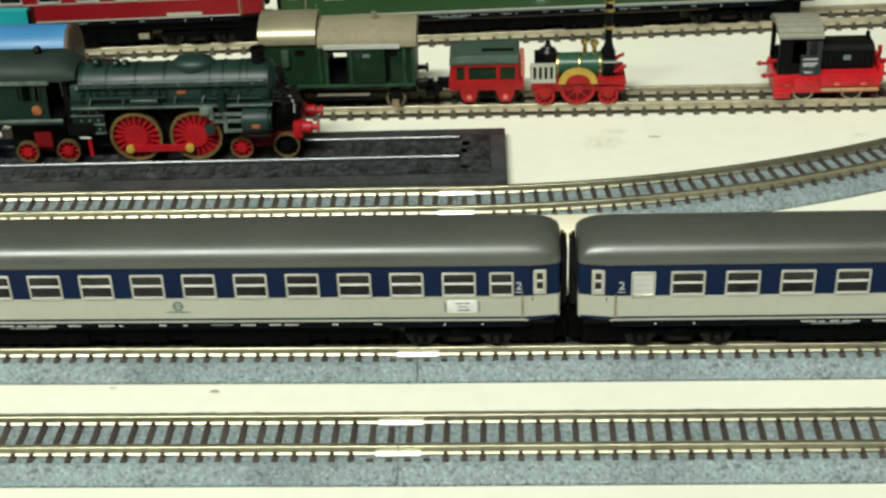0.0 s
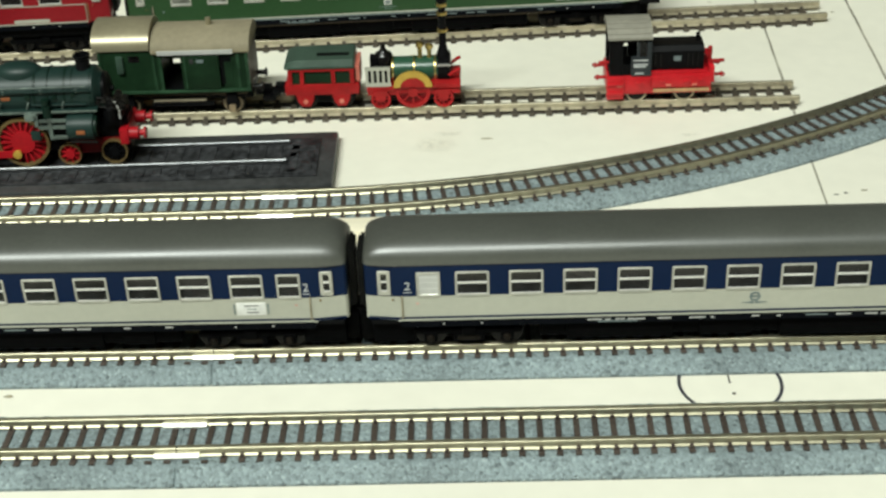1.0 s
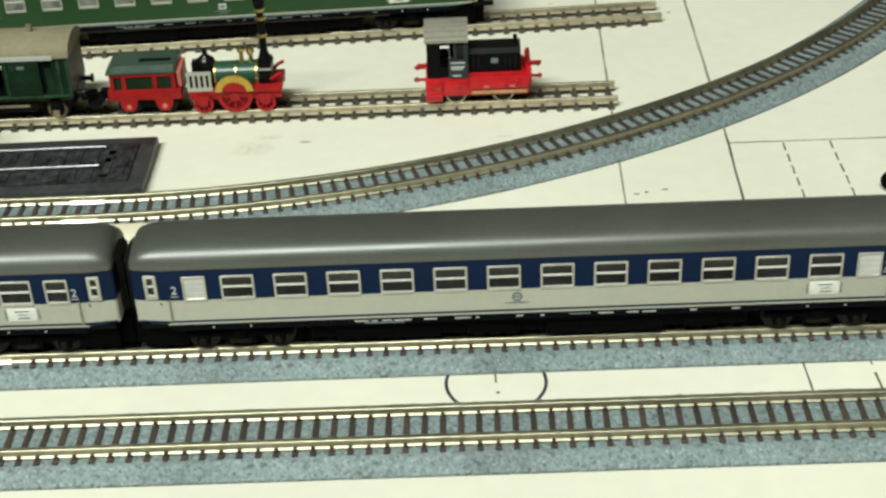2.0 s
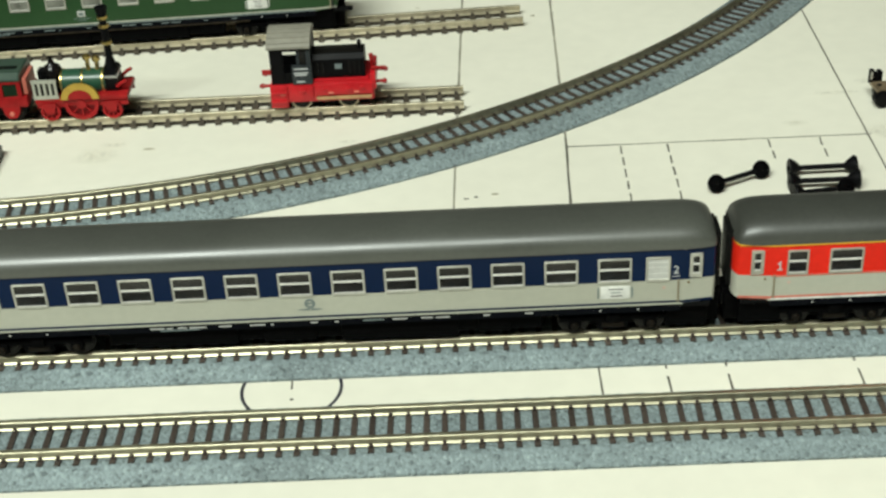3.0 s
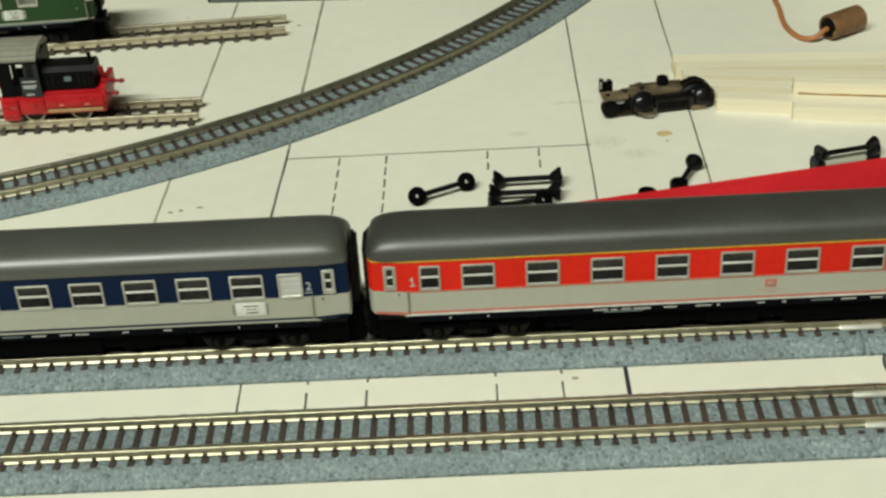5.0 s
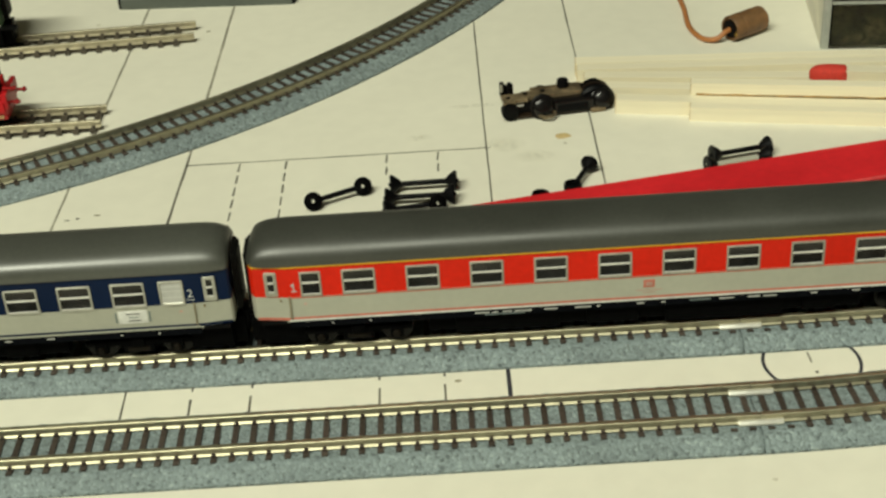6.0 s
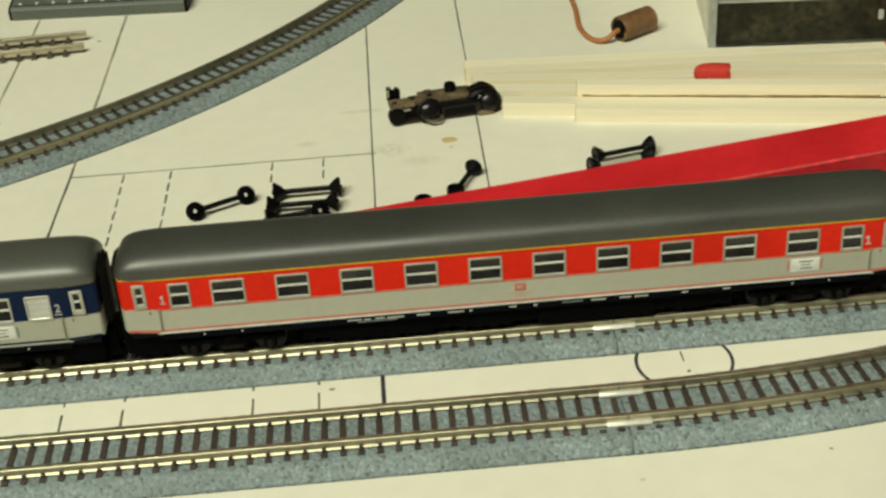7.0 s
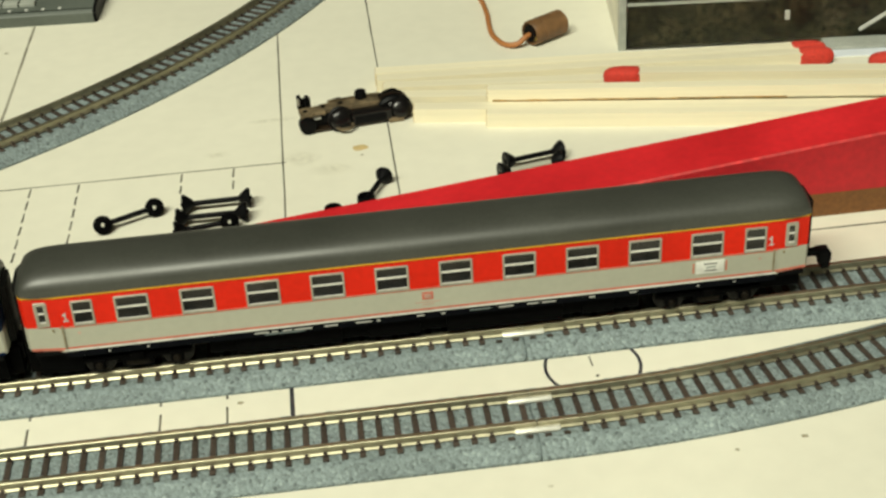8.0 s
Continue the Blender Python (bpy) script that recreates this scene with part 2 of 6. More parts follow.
VAN_ROOF_MATT = mat("matt_tan_roof", (0.27, 0.235, 0.155), 0.75, spec=0.2, grain=900, vary=0.08, coarse=80, stain=0.12)
COACH_GREEN = mat("bottle_green_paint", (0.024, 0.066, 0.023), 0.42, spec=0.3, grain=900, vary=0.06, coarse=60)
CARMINE = mat("carmine_red_paint", (0.24, 0.008, 0.013), 0.4, spec=0.3, grain=900, vary=0.06, coarse=60)
KOF_RED = mat("bright_red_paint", (0.53, 0.010, 0.016), 0.42, grain=900, vary=0.08, coarse=160, stain=0.15)
CAB_SLATE = mat("slate_cab_plate", (0.022, 0.028, 0.032), 0.45, grain=900, vary=0.1)
KOF_ROOF = mat("grey_cab_roof", (0.265, 0.252, 0.205), 0.5, grain=900, vary=0.08, coarse=200, stain=0.1)
TOY_GREEN = mat("toy_green_paint", (0.022, 0.075, 0.042), 0.3, grain=900, vary=0.10, coarse=160, stain=0.2)
TOY_ROOF = mat("toy_green_roof", (0.040, 0.070, 0.050), 0.35, spec=0.5, grain=900, vary=0.10, coarse=160, stain=0.2)
SKY_BLUE = mat("sky_blue_paint", (0.048, 0.20, 0.43), 0.42, grain=900, vary=0.04)
TEAL = mat("teal_plastic", (0.015, 0.36, 0.38), 0.45, grain=900, vary=0.05)
BROWN_END = mat("brown_weathered_end", (0.075, 0.050, 0.030), 0.6, grain=700, vary=0.3)
MATCH_WOOD = wood_material("match_wood", (0.86, 0.79, 0.60))
MATCH_END = mat("cut_match_end", (0.60, 0.47, 0.27), 0.8, grain=1500, vary=0.2, coarse=300, stain=0.2)
# brown that stands for the shade in gaps between sticks
SEAM_SHADE = mat("brown_seam_shade", (0.40, 0.24, 0.08), 0.7, grain=500, vary=0.3, coarse=160, stain=0.4)
MATCH_HEAD = mat("match_head_red", (0.62, 0.045, 0.030), 0.85, grain=1800, vary=0.15, bump=0.4, bump_scale=2600)
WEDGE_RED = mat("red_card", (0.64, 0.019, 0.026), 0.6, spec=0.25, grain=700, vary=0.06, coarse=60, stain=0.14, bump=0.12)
# the same red card, darkened: shade on the front face put into the colour
WEDGE_SIDE_SHADE = mat("shaded_red_card", (0.50, 0.014, 0.022), 0.55, grain=700, vary=0.12, coarse=60, stain=0.15, bump=0.12)
STRIKER = mat("brown_striking_strip", (0.18, 0.072, 0.020), 0.7, grain=1300, vary=0.2, bump=0.2)
COPPER = mat("copper_coloured_wire", (0.42, 0.16, 0.05), 0.45, grain=700, vary=0.1)
PLUG = mat("brown_plug_plastic", (0.17, 0.085, 0.035), 0.5, grain=500, vary=0.2, coarse=150, stain=0.2)
CLEAR = glass_material("clear_plastic", (0.93, 0.94, 0.88), 0.06)
CASE_DARK = mat("dark_mottled_lining", (0.045, 0.038, 0.024), 0.5, grain=650, vary=0.9, coarse=190, stain=0.9)
CASE_GREY = mat("grey_plastic_case", (0.10, 0.115, 0.10), 0.5, grain=900, vary=0.06)
CASE_PALE = mat("pale_key", (0.40, 0.42, 0.38), 0.5)
FRAME_TAN = mat("brown_underframe_band", (0.055, 0.040, 0.024), 0.55, spec=0.2, grain=900, vary=0.25, coarse=90, stain=0.3)
MOTOR_TAN = mat("tan_chassis_plate", (0.20, 0.15, 0.09), 0.45, 0.3, grain=700, vary=0.4, coarse=260, stain=0.6)
CHASSIS_BROWN = mat("oily_brown_metal", (0.030, 0.018, 0.010), 0.4, 0.3, grain=900, vary=0.3)
GUNMETAL = mat("shiny_gunmetal", (0.009, 0.008, 0.008), 0.25, 0.3, grain=900, vary=0.3)
DARK_METAL = mat("blackened_metal", (0.010, 0.009, 0.008), 0.35, 0.3, spec=0.25, grain=900, vary=0.2)


# ---- building blocks (all in mm) ----
def thing(name, label, category, x=0, y=0, z=0, rz=0, group="", kind=""):
    ob = new(name)
    ob.empty_display_size = 0.005
    ob.matrix_world = pose(x * MM, y * MM, z * MM, 0, 0, rz)
    return tagged(ob, label, category, group, kind)


def link_mesh(name, me, parent, label="", at=None):
    ob = new(name, me)
    if parent:
        ob.parent = parent
    if at is not None:
        ob.matrix_local = at
    return tagged(ob, label) if label else ob


def finish(bm, material, smooth=None):
    bmesh.ops.scale(bm, vec=(MM, MM, MM), verts=bm.verts)
    bmesh.ops.recalc_face_normals(bm, faces=bm.faces)
    me = bpy.data.meshes.new("mesh")
    bm.to_mesh(me)
    bm.free()
    me.materials.append(material)
    if smooth is not None:
        for p in me.polygons:
            p.use_smooth = True
        me.set_sharp_from_angle(angle=radians(smooth))
    return me


def part(name, bm, material, parent, label="", smooth=35):
    return link_mesh(name, finish(bm, material, smooth), parent, label)


def add_box(bm, x0, x1, y0, y1, z0, z1, bevel=0.0):
    r = bmesh.ops.create_cube(bm, size=1, matrix=Matrix.Translation(((x0 + x1) / 2, (y0 + y1) / 2, (z0 + z1) / 2)) @ Matrix.Diagonal((x1 - x0, y1 - y0, z1 - z0, 1)))
    if bevel:
        edges = list({e for v in r["verts"] for e in v.link_edges})
        bmesh.ops.bevel(bm, geom=edges, offset=bevel, segments=2, affect="EDGES", profile=0.6)
    return bm


def box(x0, x1, y0, y1, z0, z1, bevel=0.0):
    return add_box(bmesh.new(), x0, x1, y0, y1, z0, z1, bevel)


AXIS = {"x": Matrix.Rotation(radians(90), 4, "Y"), "y": Matrix.Rotation(radians(90), 4, "X"), "z": Matrix.Identity(4)}


def add_cyl(bm, x, y, z, r, length, axis="x", n=24, r2=None, bevel=0.0):
    """A drum round the point, along an axis."""
    g = bmesh.ops.create_cone(bm, cap_ends=True, segments=n, radius1=r, radius2=r if r2 is None else r2, depth=length, matrix=Matrix.Translation((x, y, z)) @ AXIS[axis])
    if bevel:
        edges = [e for e in {e for v in g["verts"] for e in v.link_edges} if any(len(f.verts) > 4 for f in e.link_faces)]
        bmesh.ops.bevel(bm, geom=edges, offset=bevel, segments=2, affect="EDGES", profile=0.6)
    return bm


def cyl(x, y, z, r, length, axis="x", n=24, r2=None, bevel=0.0):
    return add_cyl(bmesh.new(), x, y, z, r, length, axis, n, r2, bevel)


def add_lathe(bm, profile, x, y, z, axis="z", n=24):
    """Turned shape: (radius, height) pairs round an axis through the point."""
    m = Matrix.Translation((x, y, z)) @ AXIS[axis]
    rings = []
    for r, h in profile:
        rings.append([bm.verts.new(m @ Vector((r * math.cos(2 * math.pi * k / n), r * math.sin(2 * math.pi * k / n), h))) for k in range(n)])
    for a, b in zip(rings, rings[1:]):
        for k in range(n):
            bm.faces.new((a[k], a[(k + 1) % n], b[(k + 1) % n], b[k]))
    if profile[0][0] > 1e-6:
        bm.faces.new(list(reversed(rings[0])))
    if profile[-1][0] > 1e-6:
        bm.faces.new(rings[-1])
    bmesh.ops.remove_doubles(bm, verts=bm.verts, dist=1e-5)
    return bm


def add_sweep(bm, stations):
    """Skin through closed rings of points, with end caps."""
    rings = [[bm.verts.new(p) for p in s] for s in stations]
    n = len(rings[0])
    for a, b in zip(rings, rings[1:]):
        for k in range(n):
            bm.faces.new((a[k], a[(k + 1) % n], b[(k + 1) % n], b[k]))
    bm.faces.new(list(reversed(rings[0])))
    bm.faces.new(rings[-1])
    return bm


def prism_x(profile, x0, x1):
    """A (y, z) outline run along x."""
    return add_sweep(bmesh.new(), [[(x, y, z) for y, z in profile] for x in (x0, x1)])


def add_ring(bm, x, y, z, r_out, r_in, width, axis="y", n=32):
    m = Matrix.Translation((x, y, z)) @ AXIS[axis]
    prof = [(r_in, -width / 2), (r_out, -width / 2), (r_out, width / 2), (r_in, width / 2)]
    rings = [[bm.verts.new(m @ Vector((r * math.cos(2 * math.pi * k / n), r * math.sin(2 * math.pi * k / n), h))) for r, h in prof] for k in range(n)]
    for k in range(n):
        a, b = rings[k], rings[(k + 1) % n]
        for j in range(4):
            bm.faces.new((a[j], a[(j + 1) % 4], b[(j + 1) % 4], b[j]))
    return bm


def tube(points, r, n=10):
    bm = bmesh.new()
    pts = [Vector(p) for p in points]
    st = []
    for i, p in enumerate(pts):
        d = (pts[min(i + 1, len(pts) - 1)] - pts[max(i - 1, 0)]).normalized()
        side = d.cross(Vector((0, 0, 1)))
        side = side.normalized() if side.length > 1e-4 else Vector((1, 0, 0))
        up = side.cross(d)
        st.append([p + r * (math.cos(2 * math.pi * k / n) * side + math.sin(2 * math.pi * k / n) * up) for k in range(n)])
    return add_sweep(bm, st)


def text_mesh(word, size, material):
    """Raised print in the built-in font, standing up and facing the camera's side (-y)."""
    cu = bpy.data.curves.new("print", "FONT")
    cu.body, cu.size, cu.extrude, cu.align_x, cu.align_y = word, size * MM, 0.00003, "CENTER", "CENTER"
    tmp = new("print", cu)
    bpy.context.view_layer.update()
    me = bpy.data.meshes.new_from_object(tmp.evaluated_get(bpy.context.evaluated_depsgraph_get()))
    bpy.data.objects.remove(tmp)
    me.transform(Matrix.Rotation(radians(90), 4, "X"))
    me.materials.clear()
    me.materials.append(material)
    return me


# ---- room and table ----
def wall(name, x0, x1, y0, y1, z0, z1, material, label, category):
    return tagged(part(name, box(x0, x1, y0, y1, z0, z1), material, None), label, category, "", "structure")


wall("floor", -2600, 2600, -2600, 3000, -800, -750, FLOOR, "plain brown floor far below the table", "floor")
wall("ceiling", -2600, 2600, -2600, 3000, 1700, 1750, CEIL, "plain off-white ceiling over the table", "ceiling")
wall("wall_north", -2600, 2600, 3000, 3100, -750, 1700, WALL, "plain beige wall beyond the table", "wall")
wall("wall_south", -2600, 2600, -2700, -2600, -750, 1700, WALL, "plain beige wall behind the table", "wall")
wall("wall_west", -2700, -2600, -2600, 3000, -750, 1700, WALL, "plain beige wall beside the table", "wall")
wall("wall_east", 2600, 2700, -2600, 3000, -750, 1700, WALL, "plain beige wall beside the table", "wall")

table = thing("layout_table", "off-white painted board with pencilled plan lines", "table", kind="structure")
part("tabletop", box(-620, 620, -330, 520, -18, 0, 1.5), BOARD, table)
for lx in (-580, 580):
    for ly in (-290, 480):
        part("leg", box(lx - 20, lx + 20, ly - 20, ly + 20, -750, -18, 2), BOARD, table)


def pencil(x0, y0, x1, y1, width=0.34, material=PENCIL, name="pencil_line"):
    """A drawn line on the board: a thin raised film with slightly uneven edges."""
    d = Vector((x1 - x0, y1 - y0, 0))
    n = max(2, int(d.length / 4))
    side = Vector((-d.y, d.x, 0)).normalized()
    bm = bmesh.new()
    st = []
    for k in range(n + 1):
        c = Vector((x0, y0, 0)) + d * (k / n) + side * random.uniform(-0.04, 0.04)
        w = width / 2 * random.uniform(0.75, 1.15)
        st.append([c - side * w, c + side * w, c + side * w + Vector((0, 0, 0.05)), c - side * w + Vector((0, 0, 0.05))])
    add_sweep(bm, st)
    return part(name, bm, material, table, smooth=None)


pencil(-37.9, 34, -37.2, 56, 0.42, PENCIL_PALE)
pencil(-37.2, 56, -33.4, 168, 0.5, PENCIL_PALE)
pencil(-16.1, -20, -16.4, 40)
pencil(-16.4, 40, -15.3, 66, 0.5)
pencil(-15.3, 66, -12.8, 168, 0.55, PENCIL_PALE)
for lx, y0, y1 in ((43.2, 14, 168), (64.5, 30, 168)):
    pencil(lx - 0.5, y0, lx + 0.4, y1)
pencil(42.3, -20, 42.3, -6, 0.6, MARKER, "marker_line")
pencil(-15.6, 62.2, 43.6, 62.0, 0.3)
pencil(122, 18.4, 190, 18.0, 0.4)
for lx in (-5.0, 4.1, 23.6, 33.5):
    for k in range(6 if lx < 20 else 2):
        pencil(lx - 0.12 * k * 0.4, 61.5 - 4.6 * k, lx - 0.12 * k * 0.4 - 0.1, 58.4 - 4.6 * k, 0.36)
    pencil(lx - 0.9, -9.2, lx - 0.9, -10.8, 0.36)
    pencil(lx - 0.9, -12.8, lx - 0.9, -18.5, 0.4)
for cx, cy, r in ((-63.1, -12.0, 7.6), (88.1, -12.8, 7.25)):
    part("drawn_circle", add_ring(bmesh.new(), cx, cy, 0.03, r + 0.26, r - 0.26, 0.06, "z", 64), MARKER, table, smooth=None)
    pencil(cx - 0.1, cy + 2.4, cx, cy - 0.1, 0.3)
    part("pencil_dot", cyl(cx + 0.2, cy - 2.6, 0.03, 0.3, 0.06, "z", 8), PENCIL, table, smooth=None)


def smudge(x, y, rx, ry, material, name="stain"):
    bm = bmesh.new()
    n = 18
    st = [[], []]
    if material is CLOUD:
        st = [[]]
    seed = x * 0.37 + y
    for k in range(n):
        a = 2 * math.pi * k / n
        w = 1 + 0.45 * noise.noise((math.cos(a) * 1.3 + seed, math.sin(a) * 1.3, seed))
        for s, z in zip(st, (0.02, 0.0)):
            s.append((x + rx * w * math.cos(a), y + ry * w * math.sin(a), z))
    if len(st) == 1:
        bm.faces.new([bm.verts.new(p) for p in st[0]])
    else:
        add_sweep(bm, st)
    return part(name, bm, material, table, smooth=None)


SPECKS = [(103.9, -35.7, 0.3, 0.25, DIRT), (76.9, -38.6, 0.4, 0.3, DIRT_PALE), (-18.2, 127.7, 0.5, 0.4, DIRT), (-45.1, 135.5, 0.6, 0.5, DIRT_PALE)]
smudge(-98.4, 69.3, 1.3, 0.35, DIRT)
for x, y, a, b in ((-108.5, 67.0, 5.5, 3.6), (-106.0, 71.8, 3.6, 1.8), (-58.5, 68.6, 2.4, 0.9), (48.9, 85.0, 3.0, 2.0), (51.5, 57.6, 4.2, 2.6), (46.0, 63.0, 4.5, 3.0), (42.0, 80.6, 6.5, 1.1),
                   (30.0, 68.0, 2.6, 1.4)):
    smudge(x, y, a, b, CLOUD, "smear")
smudge(58.1, 64.9, 1.5, 1.3, SPOT)
smudge(58.3, 62.0, 0.28, 0.28, DIRT)
smudge(-172.2, -11.4, 0.7, 0.4, DIRT)
smudge(-188.0, -10.3, 0.6, 0.4, DIRT_PALE)
smudge(114.0, -34.5, 0.6, 0.35, DIRT)
smudge(34.6, -12.2, 0.5, 0.35, DIRT)
for x, y, a, b, m in SPECKS:
    smudge(x, y, a, b, m)
smudge(-30, 45, 0.7, 0.3, DIRT)
smudge(-33.5, 44.2, 0.4, 0.3, PENCIL)
smudge(-35.3, 43.7, 0.5, 0.25, PENCIL)


# ---- tracks ----
RAIL_TOP, RAIL_Y = 3.6, 3.45


def along(radius, s, off, z):
    """Place at s mm along a track that starts at the origin towards +x, off mm to its left, and its heading."""
    if not radius:
        return Vector((s, off, z)), 0.0
    a = s / radius
    return Vector(((radius - off) * math.sin(a), radius - (radius - off) * math.cos(a), z)), a


def run_profile(profile, radius, length, step):
    n = max(1, int(length / step)) if radius else 1
    return add_sweep(bmesh.new(), [[along(radius, length * k / n, o, z)[0] for o, z in profile] for k in range(n + 1)])


def sleeper_mesh(half, width, z0, z1, chair_y, chair_h, material):
    bm = bmesh.new()
    add_box(bm, -width / 2, width / 2, -half, half, z0, z1)
    for s in (-1, 1):
        for o in (-0.68, 0.68):
            add_box(bm, -width * 0.3, width * 0.3, s * chair_y + o - 0.26, s * chair_y + o + 0.26, z1, z1 + chair_h)
    return finish(bm, material)


SLEEPER_LONG = sleeper_mesh(5.35, 0.88, 1.7, 2.16, RAIL_Y, 0.42, SLEEPER)
SLEEPER_SHORT = sleeper_mesh(2.6, 0.88, 1.7, 2.16, 1.4, 0.02, SLEEPER)
SLEEPER_END = finish(box(-0.48, 0.48, -0.3, 0.3, 1.9, 2.12), SLEEPER)
SLEEPER_SIDING = sleeper_mesh(5.3, 1.25, 0.0, 0.85, RAIL_Y, 0.4, SLEEPER_OLD)


def rail_profile(c, z0, z1, head, foot):
    pts = [(foot, z0), (foot, z0 + 0.10), (head + 0.04, z0 + 0.32), (head, z0 + 0.40), (head - 0.02, z1 - 0.42), (head, z1 - 0.36), (head, z1 - 0.07), (head - 0.07, z1)]
    return [(c + o, z) for o, z in pts] + [(c - o, z) for o, z in reversed(pts)]


def ballast_bed(radius, length):
    """Moulded bed with sloping shoulders and a knobbly skin."""
    half = [(8.35, 0.0), (7.8, 0.42), (7.15, 0.85), (6.7, 1.25), (6.25, 1.62), (5.85, 1.88), (5.45, 1.93), (4.6, 1.88), (3.5, 1.86), (2.4, 1.88), (1.2, 1.9)]
    section = [(-o, z) for o, z in half] + [(0.0, 1.9)] + [(o, z) for o, z in reversed(half)]
    n, w = int(length / 0.75), len(section)
    verts, faces = [], []
    for k in range(n + 1):
        s = length * k / n
        for j, (o, z) in enumerate(section):
            p, _ = along(radius, s, o, z)
            if 0 < j < w - 1:
                d = noise.noise((p.x * 1.15, p.y * 1.15 + 40, p.z * 1.15)) * 0.16
                p += Vector((0, -math.copysign(0.5, -o) if abs(o) > 6.5 else 0, 1)) * d
            verts.append(p * MM)
    for k in range(n):
        for j in range(w - 1):
            a = k * w + j
            faces.append((a, a + w, a + w + 1, a + 1))
        faces.append((k * w + w - 1, (k + 1) * w + w - 1, (k + 1) * w, k * w))
    faces.append(tuple(range(w)))
    faces.append(tuple(reversed(range(n * w, n * w + w))))
    me = bpy.data.meshes.new("mesh")
    me.from_pydata(verts, [], faces)
    bm = bmesh.new()
    bm.from_mesh(me)
    bmesh.ops.recalc_face_normals(bm, faces=bm.faces)
    bm.to_mesh(me)
    bm.free()
    me.materials.append(BALLAST)
    for p in me.polygons:
        p.use_smooth = True
    return me


def ballast_track(label, x, y, rz, length, radius=0.0, joint_start=True, joint_end=True):
    tr = thing("track_section", label, "track", x, y, 0, rz, "ballasted track sections")
    link_mesh("ballast_bed", ballast_bed(radius, length), tr, "moulded grey ballast bed")
    for s in (-1, 1):
        part("rail", run_profile(rail_profile(s * RAIL_Y, 2.16, RAIL_TOP - 0.12, 0.42, 0.67), radius, length - 0.1, 2.0), RAIL, tr, "nickel silver rail", 15)
        if joint_end:
            p, a = along(radius, length, s * RAIL_Y, 0)
            bm = bmesh.new()
            for f in (-1, 1):
                add_sweep(bm, [[(u, f * o * k, z) for o, z in ((0.25, 2.16), (1.14, 2.16), (1.1, 2.42), (0.8, 2.74), (0.25, 2.74))] for u, k in ((-3.2, 0.96), (-2.9, 1), (2.7, 1), (3.2, 0.94))])
            j = part("rail_joiner", bm, JOINER, tr, "pale metal rail joiner", 15)
            j.matrix_local = Matrix.Translation(p * MM) @ Matrix.Rotation(a, 4, "Z")
    n = int(length / 2.6)
    pitch = length / n
    for k in range(n):
        s = (k + 0.5) * pitch
        short = (s < 5.2 and joint_start) or (s > length - 5.2 and joint_end)
        p, a = along(radius, s, 0, 0)
        if short:
            for f in (-1, 1):
                q, _ = along(radius, s, f * 5.05, 0)
                link_mesh("sleeper_end", SLEEPER_END, tr, at=Matrix.Translation(q * MM) @ Matrix.Rotation(a, 4, "Z"))
        link_mesh("sleeper", SLEEPER_SHORT if short else SLEEPER_LONG, tr, at=Matrix.Translation(p * MM) @ Matrix.Rotation(a + random.uniform(-0.01, 0.01), 4, "Z"))
    return tr


Y_C, Y_B, Y_A = -25.05, -1.6, 41.0
STRAIGHT = "straight track on grey moulded ballast with brown sleepers"
CURVED = "curved track on grey moulded ballast with brown sleepers"


def left_piece(x, y, rz, length):
    """A straight piece that ends at (x, y)."""
    a = radians(rz)
    return ballast_track(STRAIGHT, x - length * math.cos(a), y - length * math.sin(a), rz, length, joint_start=False)


left_piece(-143.2, Y_C, -0.3, 96)
ballast_track(STRAIGHT, -143.2, Y_C, 0, 220)
ballast_track(CURVED, 76.8, Y_C, 0, 90, 270.0, joint_end=False)
left_piece(-141.4, Y_B, -0.6, 120)
ballast_track(STRAIGHT, -141.4, Y_B, 0, 220)
ballast_track(STRAIGHT, 78.6, Y_B, 0.7, 84, joint_end=False)
left_piece(-136.5, Y_A, 0.0, 119)
ballast_track(CURVED, -136.5, Y_A, 0, 236, 214.6, joint_end=False)


def siding(label, x, y, rz, length, overhang=1.5):
    """Older track with no ballast: sleepers on the board and pale rails that run past the last sleeper."""
    tr = thing("siding_track", label, "track", x, y, 0, rz, "siding tracks")
    for s in (-1, 1):
        part("rail", run_profile(rail_profile(s * RAIL_Y, 0.85, 2.25, 0.42, 0.8), 0, length, 2), RAIL_OLD, tr, "pale metal rail", 15)
    n = int(length / 3.5)
    for k in range(n):
        link_mesh("sleeper", SLEEPER_SIDING, tr, at=pose((length - overhang - 3.5 * k) * MM, 0, 0, 0, 0, random.uniform(-0.6, 0.6)))
    for s in (-1, 1):
        part("sleeper_strip", box(0, length - overhang, s * RAIL_Y - 0.85, s * RAIL_Y + 0.85, 0.0, 0.35), SLEEPER_OLD, tr)
    return tr


siding("unballasted siding track with pale rails, ending on the board", -262, 83.7, 0.0, 227)
siding("unballasted siding track with pale rails beneath parked coaches", -300, 111.2, 2.95, 279.5, 4.2)


# ---- coaches ----
def rounded(x0, x1, z0, z1, r, y):
    """Corner-rounded upright outline at depth y."""
    pts = []
    for cx, cz, a0 in ((x1 - r, z1 - r, 0), (x0 + r, z1 - r, 90), (x0 + r, z0 + r, 180), (x1 - r, z0 + r, 270)):
        for k in range(4):
            a = radians(a0 + 30 * k)
            pts.append((cx + r * math.cos(a), y, cz + r * math.sin(a)))
    return pts


